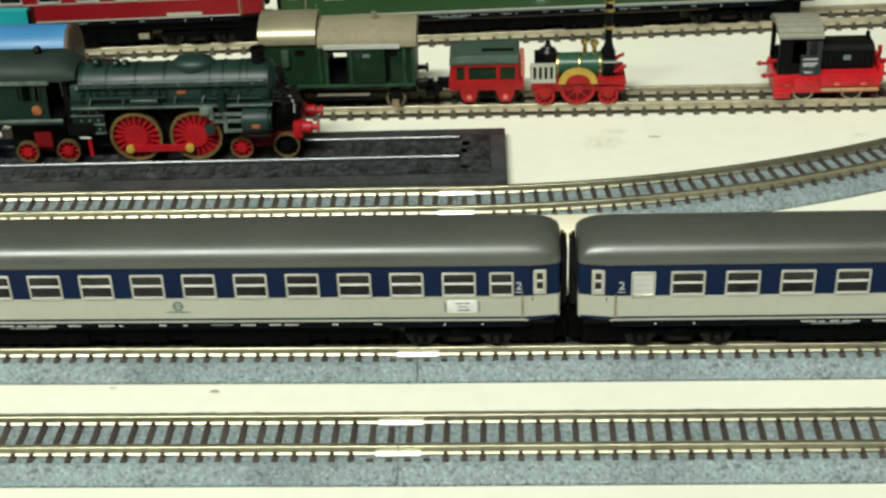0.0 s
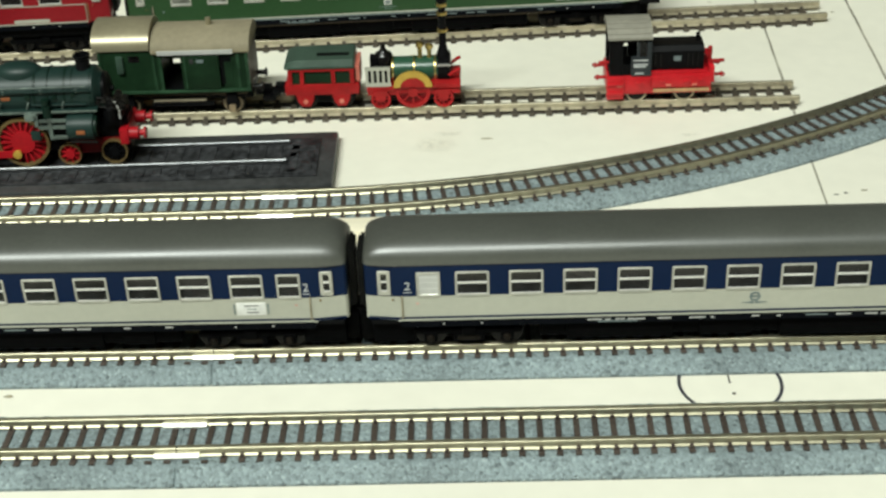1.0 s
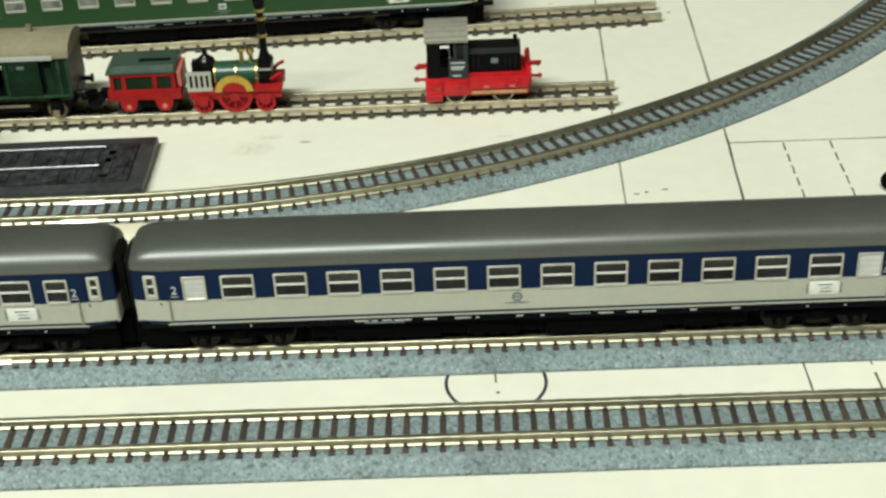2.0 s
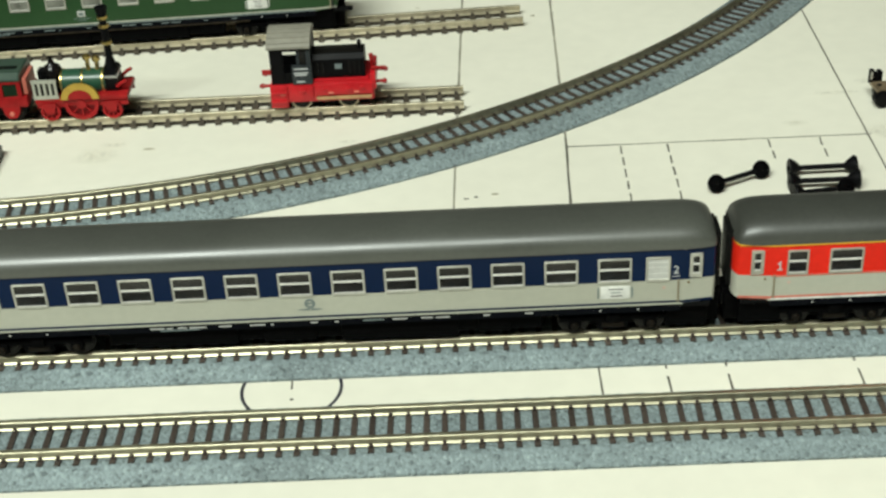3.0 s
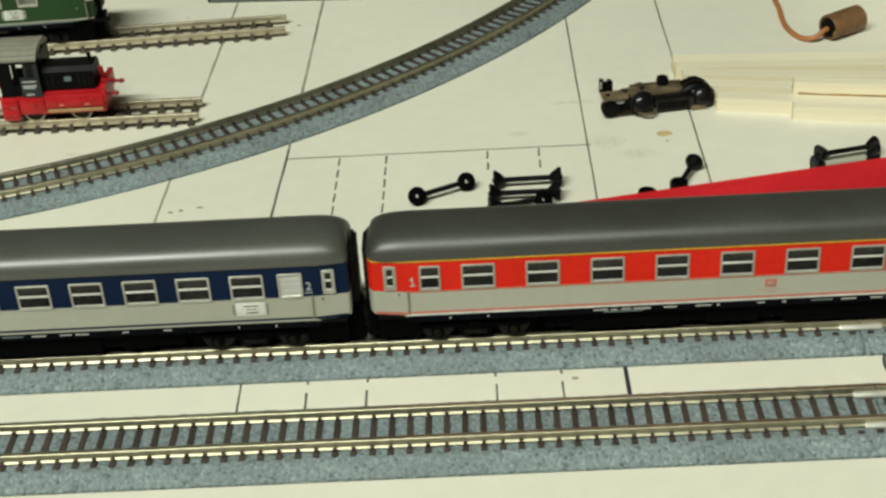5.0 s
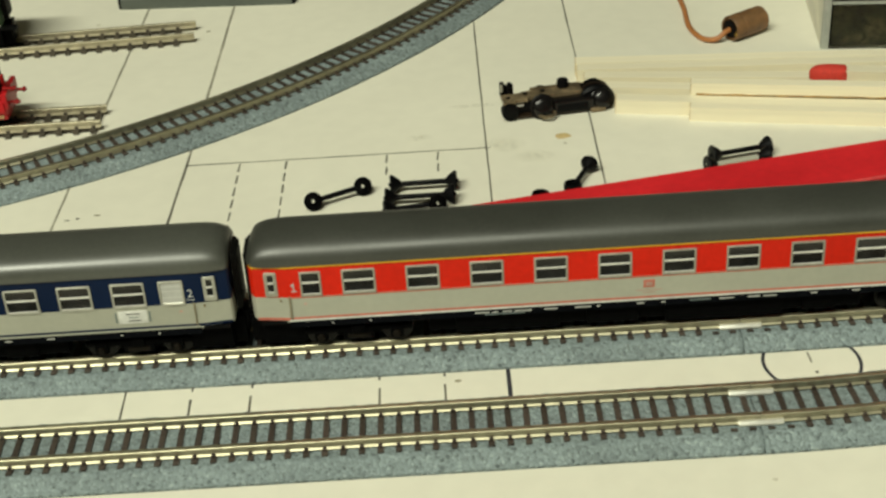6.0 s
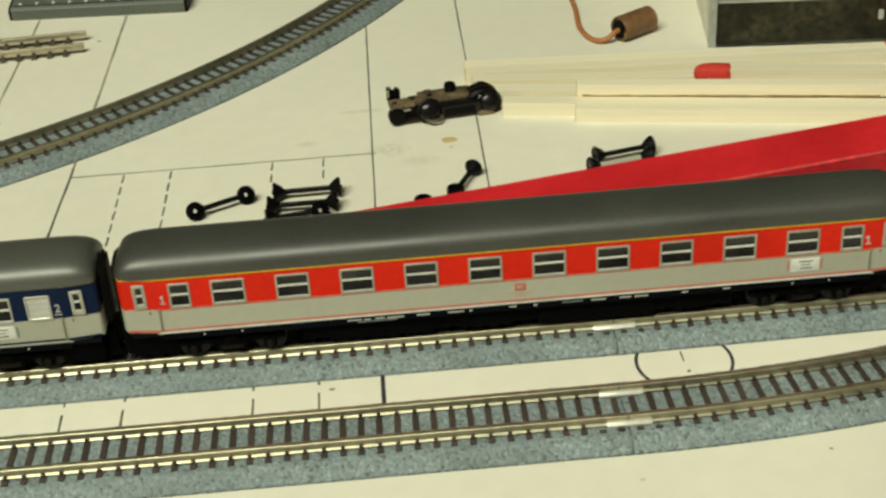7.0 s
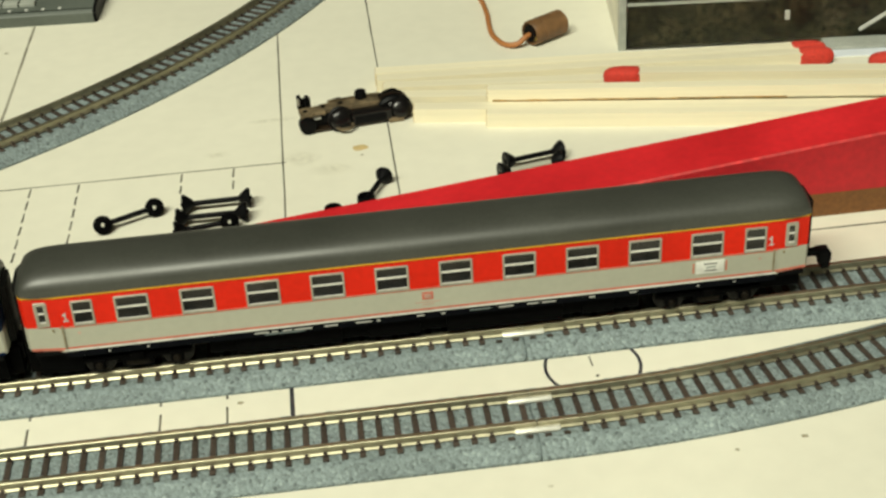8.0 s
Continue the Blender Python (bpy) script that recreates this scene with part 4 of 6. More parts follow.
def steam_locomotive():
    """Large green express engine standing on its own plinth (x from cab to buffers)."""
    e = thing("steam_locomotive", "dark green steam locomotive model with red spoked wheels on a plinth", "locomotive", -195, 61.0, 3.8)
    o = (-195, 61.2, 3.8)

    def P(name, bm, material, label=""):
        bmesh.ops.translate(bm, vec=(-o[0], -o[1], -o[2]), verts=bm.verts)
        return part(name, bm, material, e, label)

    yc, zc, r = 61.2, 17.3, 4.45
    prof = [(0.0, -208.0), (r, -208.0), (r, -176.2), (r * 1.02, -176.1), (r * 1.02, -171.2), (r * 0.9, -170.6), (r * 0.78, -170.4), (r * 0.7, -169.9), (0.0, -169.6)]
    P("boiler", add_lathe(bmesh.new(), [(a, b) for a, b in prof], 0, yc, zc, "x", 36), BOILER_GREEN, "satin green boiler")
    for u in (-206, -201.2, -195.8, -190.4, -182, -176.3):
        P("boiler_band", add_ring(bmesh.new(), u, yc, zc, r + 0.14, r - 0.1, 0.45, "x", 36), LOCO_GREEN)
    P("dome", add_lathe(bmesh.new(), [(2.5, -1.2), (2.35, -0.2), (2.3, 0.5), (2.15, 1.3), (1.8, 1.9), (1.2, 2.3), (0.0, 2.5)], 0, 0, 0, "z", 24), BOILER_GREEN, "rounded steam dome").matrix_local = Matrix.Translation(((-185.2 - o[0]) * MM, 0, (20.6 - o[2]) * MM)) @ Matrix.Diagonal((1.9, 1.25, 1.0, 1)) @ Matrix.Translation([v * MM for v in o])
    P("chimney", add_lathe(bmesh.new(), [(1.9, 0), (1.35, 0.9), (1.3, 2.6), (1.6, 2.9), (1.6, 3.3), (1.1, 3.3), (1.0, 2.4), (0, 2.4)], -173.1, yc, 21.0, "z", 20), BLACK, "black chimney")
    for u, h in ((-203.2, 1.0), (-199.6, 0.7), (-197.9, 0.6)):
        P("valve", add_lathe(bmesh.new(), [(0.9, 0), (0.9, h), (0.5, h + 0.5), (0, h + 0.6)], u, yc - 0.6, 21.6, "z", 12), LOCO_GREEN)
    P("smokebox_door", add_lathe(bmesh.new(), [(3.3, 0), (3.2, 0.5), (2.4, 0.95), (0.6, 1.15), (0.6, 1.7), (0, 1.75)], -169.8, yc, zc, "x", 28), BLACK, "black smokebox door")
    # cab
    bm = bmesh.new()
    for y0, y1 in ((56.3, 56.9), (65.5, 66.1)):
        add_box(bm, -222.5, -219.2, y0, y1, 12.5, 20.8)
        add_box(bm, -219.2, -212.4, y0, y1, 12.5, 16.6)
        add_box(bm, -219.2, -217.6, y0, y1, 16.6, 20.8)
        add_box(bm, -215.2, -214.6, y0, y1, 16.6, 20.8)
        add_box(bm, -213.2, -212.4, y0, y1, 16.6, 20.8)
        add_box(bm, -217.6, -212.4, y0, y1, 19.8, 20.8)
    # shade in the cab doorway, put into this wall as black
    P("cab_front", box(-209.6, -208.6, 57.4, 65.0, 12.5, 20.8), BLACK, "cab front, black for the doorway shade")
    P("cab", bm, LOCO_GREEN, "dark green cab with open side windows")
    P("cab_floor", box(-222.5, -210, 56.9, 65.5, 12.0, 13.0), BLACK)
    roof = []
    for u, k in ((-222.6, 1.0), (-209.8, 1.0), (-206.6, 0.45)):
        roof.append([(u, 61.2 + 5.3 * math.cos(math.pi * j / 14) * (1 if k == 1 else 0.86), 20.7 + 3.6 * k * math.sin(math.pi * j / 14) ** 0.8) for j in range(15)])
    P("cab_roof", add_sweep(bmesh.new(), roof), CAB_ROOF_GREEN, "curved cab roof")
    P("roof_edge", box(-222.6, -211.4, 55.75, 56.2, 20.15, 20.95, 0.12), EDGE_GREEN, "pale roof edge")
    P("roof_vent", add_lathe(bmesh.new(), [(0.8, 0), (0.7, 0.8), (0.9, 1.0), (0.4, 1.6), (0, 1.7)], -214, 61.2, 24.0, "z", 10), BLACK)
    for u, w, h, m in ((-214.6, 1.7, 1.6, ORANGE), (-187.6, 1.15, 0.6, ORANGE), (-173.9, 0.75, 0.5, ORANGE)):
        z = {-214.6: 14.9, -187.6: 17.7, -173.9: 11.9}[u]
        y = {-214.6: 56.2, -187.6: 56.75, -173.9: 55.2}[u]
        if u == -214.6:
            P("round_plate", cyl(u, y + 0.05, z, 0.95, 0.5, "y", 20, None, 0.1), m, "small round orange plate")
            continue
        P("name_plate", box(u - w / 2 if u > -200 else u - 0.7, u + w if u > -200 else u + 0.7, y - 0.12, y + 0.3, z - h / 2, z + h / 2, 0.05), m, "small orange plate")
    # running boards, pipes, firebox
    P("running_board", box(-208, -170.5, 55.7, 66.7, 14.9, 15.5, 0.12), BOILER_GREEN, "pale-edged running board")
    P("cab_step_board", box(-222.5, -209.9, 55.9, 56.6, 12.0, 12.6, 0.1), BOILER_GREEN)
    P("firebox", prism_x([(56.8, 9.2), (65.6, 9.2), (65.2, 16.5), (57.2, 16.5)], -208.5, -202.5), LOCO_GREEN)
    for z, u0, u1 in ((19.1, -207, -171.5), (16.9, -205, -190.5), (16.4, -182.5, -172.5)):
        P("pipe", tube([(u0, 56.65, z), (u0 + 2, 56.45, z), (u1 - 1, 56.45, z), (u1, 56.7, z - 0.2)], 0.24, 8), BOILER_GREEN, "thin boiler pipe")
    for u in (-204.2, -196.2, -191.3):
        P("pipe", tube([(u, 56.5, 15.5), (u, 56.4, 17.5), (u - 0.3, 56.7, 19.6)], 0.2, 8), LOCO_GREEN)
    P("air_tank", cyl(-194.3, 56.5, 16.1, 0.7, 5.2, "x", 14, None, 0.2), BOILER_GREEN)
    P("pump", add_lathe(bmesh.new(), [(0.9, 0), (0.9, 2.2), (0.5, 2.4), (0.8, 2.6), (0.8, 3.6), (0, 3.8)], -179.8, 56.0, 14.2, "z", 12), LOCO_GREEN)
    # frame, cylinders, motion work
    # strip coloured as the highlight along the running board's edge
    P("board_edge", box(-208, -170.5, 55.6, 55.8, 15.15, 15.5), EDGE_GREEN, "pale strip for the highlight on the edge")
    P("cab_beading", box(-222.4, -210.0, 55.8, 56.3, 12.55, 13.0, 0.08), EDGE_GREEN)
    for u in (-206.5, -200.5, -194.0, -187.5, -180.5, -174.0):
        P("handrail_knob", cyl(u, 56.6, 19.1, 0.36, 0.5, "y", 10), EDGE_GREEN)
    for u, z, w in ((-205.6, 17.9, 0.5), (-203.0, 17.6, 0.6), (-199.6, 18.0, 0.45), (-193.2, 18.2, 0.5), (-190.2, 17.7, 0.5), (-183.2, 18.0, 0.6), (-178.2, 17.8, 0.5), (-174.6, 18.4, 0.5)):
        P("boiler_fitting", cyl(u, 56.9, z, w, 0.9, "y", 10, None, 0.1), LOCO_GREEN)
    for z in (9.6, 11.4, 13.3):
        P("firebox_band", box(-208.6, -202.4, 56.6, 57.0, z - 0.12, z + 0.12), EDGE_GREEN)
    for u in (-206.8, -205.2, -203.6):
        for z in (10.4, 12.2, 14.0):
            P("firebox_bolt", cyl(u, 56.85, z, 0.24, 0.3, "y", 8), EDGE_GREEN)
    P("hand_rail", tube([(-206, 56.35, 20.0), (-190, 56.3, 20.0), (-172, 56.35, 20.0)], 0.15, 6), EDGE_GREEN)
    for u in (-204.6, -198.4, -192.2, -188.8, -183.6, -177.0):
        P("feed_pipe", tube([(u, 56.5, 15.5), (u + 0.2, 56.35, 16.4), (u + 0.5, 56.5, 17.0)], 0.18, 6), EDGE_GREEN)
    for u, h in ((-222.0, 20.6), (-217.0, 20.6), (-213.6, 20.6)):
        P("cab_pillar", box(u - 0.18, u + 0.18, 56.15, 56.4, 16.6, h), LOCO_GREEN)
    for u in (-179.5, -175.0, -171.6):
        P("smokebox_rivet_band", add_ring(bmesh.new(), u, 61.2, 17.3, 4.62, 4.3, 0.22, "x", 30), LOCO_GREEN)
    for u in (-172.9, -169.5):
        P("front_lamp", add_lathe(bmesh.new(), [(0.7, 0), (0.75, 0.8), (0.5, 1.1), (0, 1.2)], u, 57.6, 15.5, "z", 12), LOCO_GREEN)
    P("crosshead", box(-183.4, -181.6, 55.0, 55.7, 9.8, 11.6, 0.15), BOILER_GREEN)
    P("cylinder_plate", box(-174.4, -172.8, 53.6, 53.8, 11.5, 12.3, 0.05), ORANGE)
    P("cylinder_drain", tube([(-176, 54.6, 9.6), (-171, 54.6, 9.4)], 0.25, 8), DARK_METAL)
    P("frame", box(-221, -165.8, 58.6, 63.8, 6.0, 12.4), BLACK)
    P("front_beam", box(-167.2, -165.6, 56.4, 66.0, 7.8, 10.8, 0.15), WHEEL_RED, "red buffer beam")
    # red darkened for the shade behind the small wheels
    P("bogie_frame", box(-176.0, -166.6, 57.7, 58.3, 5.6, 8.6, 0.15), SHADED_RED, "red bogie frame")
    for y in (56.2, 66.2):
        P("cylinder", cyl(-173.8, y, 12.0, 2.55, 5.0, "x", 24, None, 0.3), BOILER_GREEN, "satin green cylinder")
        P("cylinder_cover", cyl(-171.1, y, 12.0, 2.1, 0.7, "x", 20, None, 0.2), LOCO_GREEN)
    P("valve_gear", box(-181.8, -176.3, 55.2, 55.8, 12.0, 12.6), EDGE_GREEN, "slide bars and links")
    for z0, z1, u0, u1 in ((10.0, 10.5, -179.5, -176.3), (13.4, 13.9, -181.5, -176.3), (9.9, 14.2, -179.9, -179.2), (12.6, 15.0, -182.3, -181.6), (13.8, 15.2, -184.0, -181.8)):
        P("link", box(u0, u1, 55.15, 55.75, z0, z1), EDGE_GREEN)
    P("smoke_pipe", tube([(-168.6, 57.4, 17.0), (-167.2, 57.0, 16.4), (-166.6, 57.0, 14.6), (-166.8, 57.2, 12.9)], 0.2, 8), FROST, "pale front pipe")
    P("front_pump", add_lathe(bmesh.new(), [(1.0, 0), (1.0, 2.4), (0.6, 2.7), (0.85, 2.9), (0.85, 4.4), (0.4, 4.8), (0, 4.8)], -168.4, 57.3, 12.6, "z", 14), BLACK, "black air pump")
    for u, y, z, r_ in ((-166.6, 58.0, 17.6, 0.7), (-165.9, 57.4, 15.9, 0.55), (-168.9, 57.0, 17.2, 0.5), (-166.2, 59.4, 14.6, 0.8), (-170.2, 56.9, 16.6, 0.45)):
        P("front_fitting", cyl(u, y, z, r_, 1.2, "y", 12, None, 0.15), DARK_METAL)
    for z in (15.6, 16.6, 17.4):
        P("front_pipe", tube([(-170.4, 56.9, z), (-168.0, 56.6, z - 0.2), (-166.0, 57.2, z - 0.9)], 0.2, 6), DARK_METAL)
    P("front_gear", box(-170, -166.4, 57.6, 64.8, 11.0, 14.4, 0.4), BLACK)
    for y in (57.8, 64.6):
        b = bmesh.new()
        add_lathe(b, [(1.15, 0), (1.2, 1.9), (0.6, 2.0), (0.6, 2.8), (1.1, 2.9), (1.1, 3.3), (0, 3.4)], -165.7, y, 9.5, "x", 16)
        P("buffer", b, WHEEL_RED, "red buffer")
    for y, s in ((57.0, -1), (65.4, 1)):
        for u, r_ in ((-196.9, 4.95), (-185.6, 4.95)):
            w = spoked_wheel(e, u - o[0], y - o[1], r_, r_, 20, s, 0.46)
        for u, r_ in ((-218.0, 2.1), (-210.2, 2.2), (-177.2, 2.15), (-168.7, 2.45)):
            spoked_wheel(e, u - o[0], y - o[1], r_, r_, 9, s, 0.42, BLACK if u > -170 else WHEEL_RED)
        P("coupling_rod", prism_x([(y + s * 0.55, 5.9), (y + s * 1.05, 5.9), (y + s * 1.05, 7.15), (y + s * 0.55, 7.15)], -198.2, -186.9), WHEEL_RED, "red coupling rod")
        for u in (-198.2, -186.9):
            P("rod_bearing", cyl(u, y + s * 0.95, 6.5, 0.88, 0.8, "y", 8, None, 0.2), GOLD_PAINT, "brass-coloured rod bearing")
    # red darkened for the shade under the cab
    P("ash_pan", prism_x([(57.4, 6.6), (58.6, 5.0), (63.8, 5.0), (65.0, 6.6), (65.0, 9.8), (57.4, 9.8)], -216.4, -213.2), SHADED_RED, "red ash pan")
    P("brake_hanger", box(-206.2, -205.5, 56.6, 57.2, 4.8, 8.6), WHEEL_RED)
    # black here puts the shade below the running board into the colour
    P("injector", box(-209.5, -204.5, 56.4, 57.2, 9.4, 11.6, 0.2), BLACK)
    P("injector_pipe", tube([(-207.5, 56.6, 8.8), (-205.4, 56.4, 8.8)], 0.22, 8), FROST)
    # tender
    t = thing("locomotive_tender", "dark green tender model behind a steam locomotive on a plinth", "tender", -240, 61.0, 3.8)
    part("tender_body", box(-13, 16.2, -4.9, 4.9, 9.0, 16.2, 0.5), LOCO_GREEN, t)
    part("tender_frame", box(-13, 16.0, -4.6, 4.6, 4.4, 9.0, 0.2), BLACK, t)
    part("tender_pipe", tube([(-12, -5.0, 6.0), (16, -5.0, 6.0), (17.8, -4.8, 6.0)], 0.55, 10), FROST, t, "pale pipe along the frame")
    part("coal", box(-12, 12, -4.2, 4.2, 16.0, 17.4, 0.6), BLACK, t)
    for u in (-9, -1, 8):
        for y, s in ((-4.2, -1), (4.2, 1)):
            spoked_wheel(t, u, y, 2.4, 2.4, 9, s, 0.4)
    return e, t


engine_and_tender = steam_locomotive()

plinth = thing("display_plinth", "black moulded display plinth with two bright rails", "plinth", -190, 57.7, 0)
part("plinth_base", box(-95, 62.6, -8.9, 12.2, 0, 2.3, 0.5), PLINTH_BASE, plinth, "black plastic base")
part("plinth_bed", box(-92, 59.5, -6.2, 8.9, 2.25, 2.75, 0.25), PLINTH, plinth, "rough moulded bed")
for k in range(46):
    part("moulded_sleeper", box(-90 + 3.2 * k, -88.4 + 3.2 * k, -5.2, 8.2, 2.7, 2.95), PLINTH, plinth, smooth=None)
for s in (-1.45, 6.3):
    part("rail", prism_x([(s - 0.45, 2.8), (s + 0.45, 2.8), (s + 0.45, 3.68), (s + 0.34, 3.8), (s - 0.34, 3.8), (s - 0.45, 3.68)], -92, 53.6), PLINTH_RAIL, plinth, "bright steel rail", None)
for u, v, a, b in ((56.5, 4.6, 2.4, 0.9), (57.2, -2.6, 1.2, 1.8), (55.2, -5.0, 2.0, 0.7), (57.8, 1.0, 0.8, 2.0), (54.6, 1.6, 0.7, 0.9)):
    part("raised_ornament", box(u - a, u + a, v - b, v + b, 2.7, 2.95, 0.1), PLINTH, plinth)


for ob, turn in ((plinth, 0.75), *((ob, 0.45) for ob in engine_and_tender)):
    ob.matrix_world = pose(-130 * MM, 57.7 * MM, 0, 0, 0, turn) @ pose(130 * MM, -57.7 * MM, 0) @ ob.matrix_world


def brake_van():
    """Green guard's van with two cream metal roofs."""
    v = thing("guards_van", "green guard's van with cream metal roofs on the siding", "wagon", -159.7, 83.7, -1.0)
    x0, xm, x1 = -15.5, -4.9, 14.5
    yf, yb = -5.7, 5.7
    for a, b, z0, z1 in ((x0, -3.2, 9.0, 17.9), (-3.2, 1.0, 16.2, 17.9), (1.0, 1.8, 9.0, 17.9), (1.8, 9.2, 9.0, 9.6), (9.2, x1, 9.0, 17.9)):
        part("side_wall", box(a, b, yf, yf + 0.6, z0, z1), VAN_GREEN, v, "green van side", None)
    for a, b, z0, z1 in ((x0, -3.0, 9.0, 17.9), (-3.0, 0.2, 9.0, 10.2), (-3.0, 0.2, 12.4, 17.9), (0.2, x1, 9.0, 17.9)):
        part("side_wall", box(a, b, yb - 0.6, yb, z0, z1), VAN_GREEN, v, "green van side", None)
    for a, m in ((x0, VAN_GREEN), (x1 - 0.6, BROWN_END), (-4.2, VAN_GREEN)):
        part("end_wall", box(a, a + 0.6, yf + 0.6, yb - 0.6, 9.0, 17.9), m, v, "", None)
    part("sliding_door", box(1.6, 8.6, yf - 0.45, yf - 0.05, 9.6, 17.0, 0.1), VAN_GREEN, v, "green sliding door")
    part("lower_sill", box(x0, x1, yf - 0.35, yf + 0.1, 8.75, 9.35, 0.1), VAN_EDGE, v, "paler green lower edge")
    for u in (x0 + 0.35, -4.4, -3.1, 12.4, x1 - 0.35):
        part("side_post", box(u - 0.3, u + 0.3, yf - 0.22, yf + 0.1, 9.3, 17.6, 0.06), VAN_EDGE, v)
    part("door_edge", box(1.6, 1.95, yf - 0.55, yf - 0.4, 9.7, 17.0), VAN_EDGE, v)
    part("door_latch", box(2.8, 3.6, yf - 0.6, yf - 0.4, 15.2, 16.2), INK, v)
    part("door_label", box(4.2, 5.6, yf - 0.52, yf - 0.4, 15.3, 16.0), SLATE, v)
    part("door_slot", box(8.8, 11.0, yf - 0.05, yf + 0.3, 10.4, 16.4), BLACK, v)
    part("inner_door", box(9.6, 11.2, yf - 0.15, yf + 0.2, 10.4, 15.2), VAN_GREEN, v)
    part("cab_window", box(-9.4, -7.2, yf - 0.08, yf + 0.3, 15.6, 16.9), PANE, v)
    part("lamp_box", box(-11.8, -10.4, yf - 0.7, yf, 13.4, 17.0, 0.2), TOY_ROOF, v)
    # floor made black: the van's inner shade put into its colour
    part("van_floor", box(x0, x1, -5.0, 5.0, 8.4, 9.1), BLACK, v)
    part("door_rail", box(-3.4, 11.6, yf - 0.75, yf - 0.05, 17.2, 18.0), FROST, v, "grey door runner")
    for a, b, zr, h, paint in ((x0 - 0.8, xm, 18.2, 4.1, VAN_ROOF), (xm + 0.2, x1 + 0.4, 17.5, 3.3, VAN_ROOF_MATT)):
        ring = lambda u: [(u, 6.15 * math.cos(math.pi * k / 16), zr + h * math.sin(math.pi * k / 16) ** 0.85) for k in range(17)]
        part("van_roof", add_sweep(bmesh.new(), [ring(a), ring(b)]), paint, v, "cream metal roof", 50)
    part("roof_edge", box(xm + 0.3, x1 + 0.3, -6.3, -5.95, 17.35, 17.7, 0.08), VAN_ROOF, v, "bright roof edge")
    part("cabin_side", box(x0 - 0.3, xm - 0.1, -5.6, 5.6, 17.9, 18.6), VAN_GREEN, v)
    part("roof_vent", cyl(6.3, 0.2, 21.3, 0.55, 1.9, "z", 12), VAN_ROOF, v)
    bm = bmesh.new()
    add_box(bm, x0, x1, -4.4, 4.4, 6.8, 8.4)
    for u in (-10.8, 10.2):
        add_box(bm, u - 1.1, u + 1.1, -5.1, -4.5, 4.4, 8.0, 0.2)
    add_box(bm, -6, 6.5, -5.0, -4.4, 5.4, 6.1)
    part("van_underframe", bm, BLACK, v)
    part("brake_rod", box(-5.5, 5, -5.15, -4.9, 6.5, 6.9), RUST, v)
    part("frame_strip", box(x0 + 1, x1 - 1, -4.75, -4.35, 7.5, 8.1, 0.1), FRAME_TAN, v, "brown frame strip")
    for u in (-10.8, 10.2):
        # tan on ring and axle box stands for pale glints at the wheel
        part("wheel_rim", add_ring(bmesh.new(), u, -3.85, 5.25, 2.0, 1.55, 0.3, "y", 24), MOTOR_TAN, v, "tan ring for the glint on a tyre")
        wheel_pair(v, u, 5.25, 2.05, 3.35)
        part("axle_box", box(u - 0.7, u + 0.7, -5.5, -5.1, 4.0, 5.6, 0.15), MOTOR_TAN, v, "tan axle box")
    for y in (-3.4, 3.4):
        buffer(v, x1, y, 8.6, 1, DARK_METAL)
        buffer(v, x0, y, 8.6, -1, DARK_METAL)
    bm = bmesh.new()
    add_box(bm, x1, x1 + 3.2, -1.2, 1.2, 5.6, 7.2, 0.2)
    add_box(bm, x1 + 1.6, x1 + 4.2, -2.2, 2.2, 4.6, 6.0, 0.25)
    add_cyl(bm, x1 + 2.4, -2.0, 5.4, 0.9, 0.8, "y", 12, None, 0.15)
    add_cyl(bm, x1 + 4.4, -1.6, 6.2, 0.8, 0.8, "y", 12, None, 0.15)
    part("coupling", bm, BLACK, v, "black coupling hook")


brake_van()


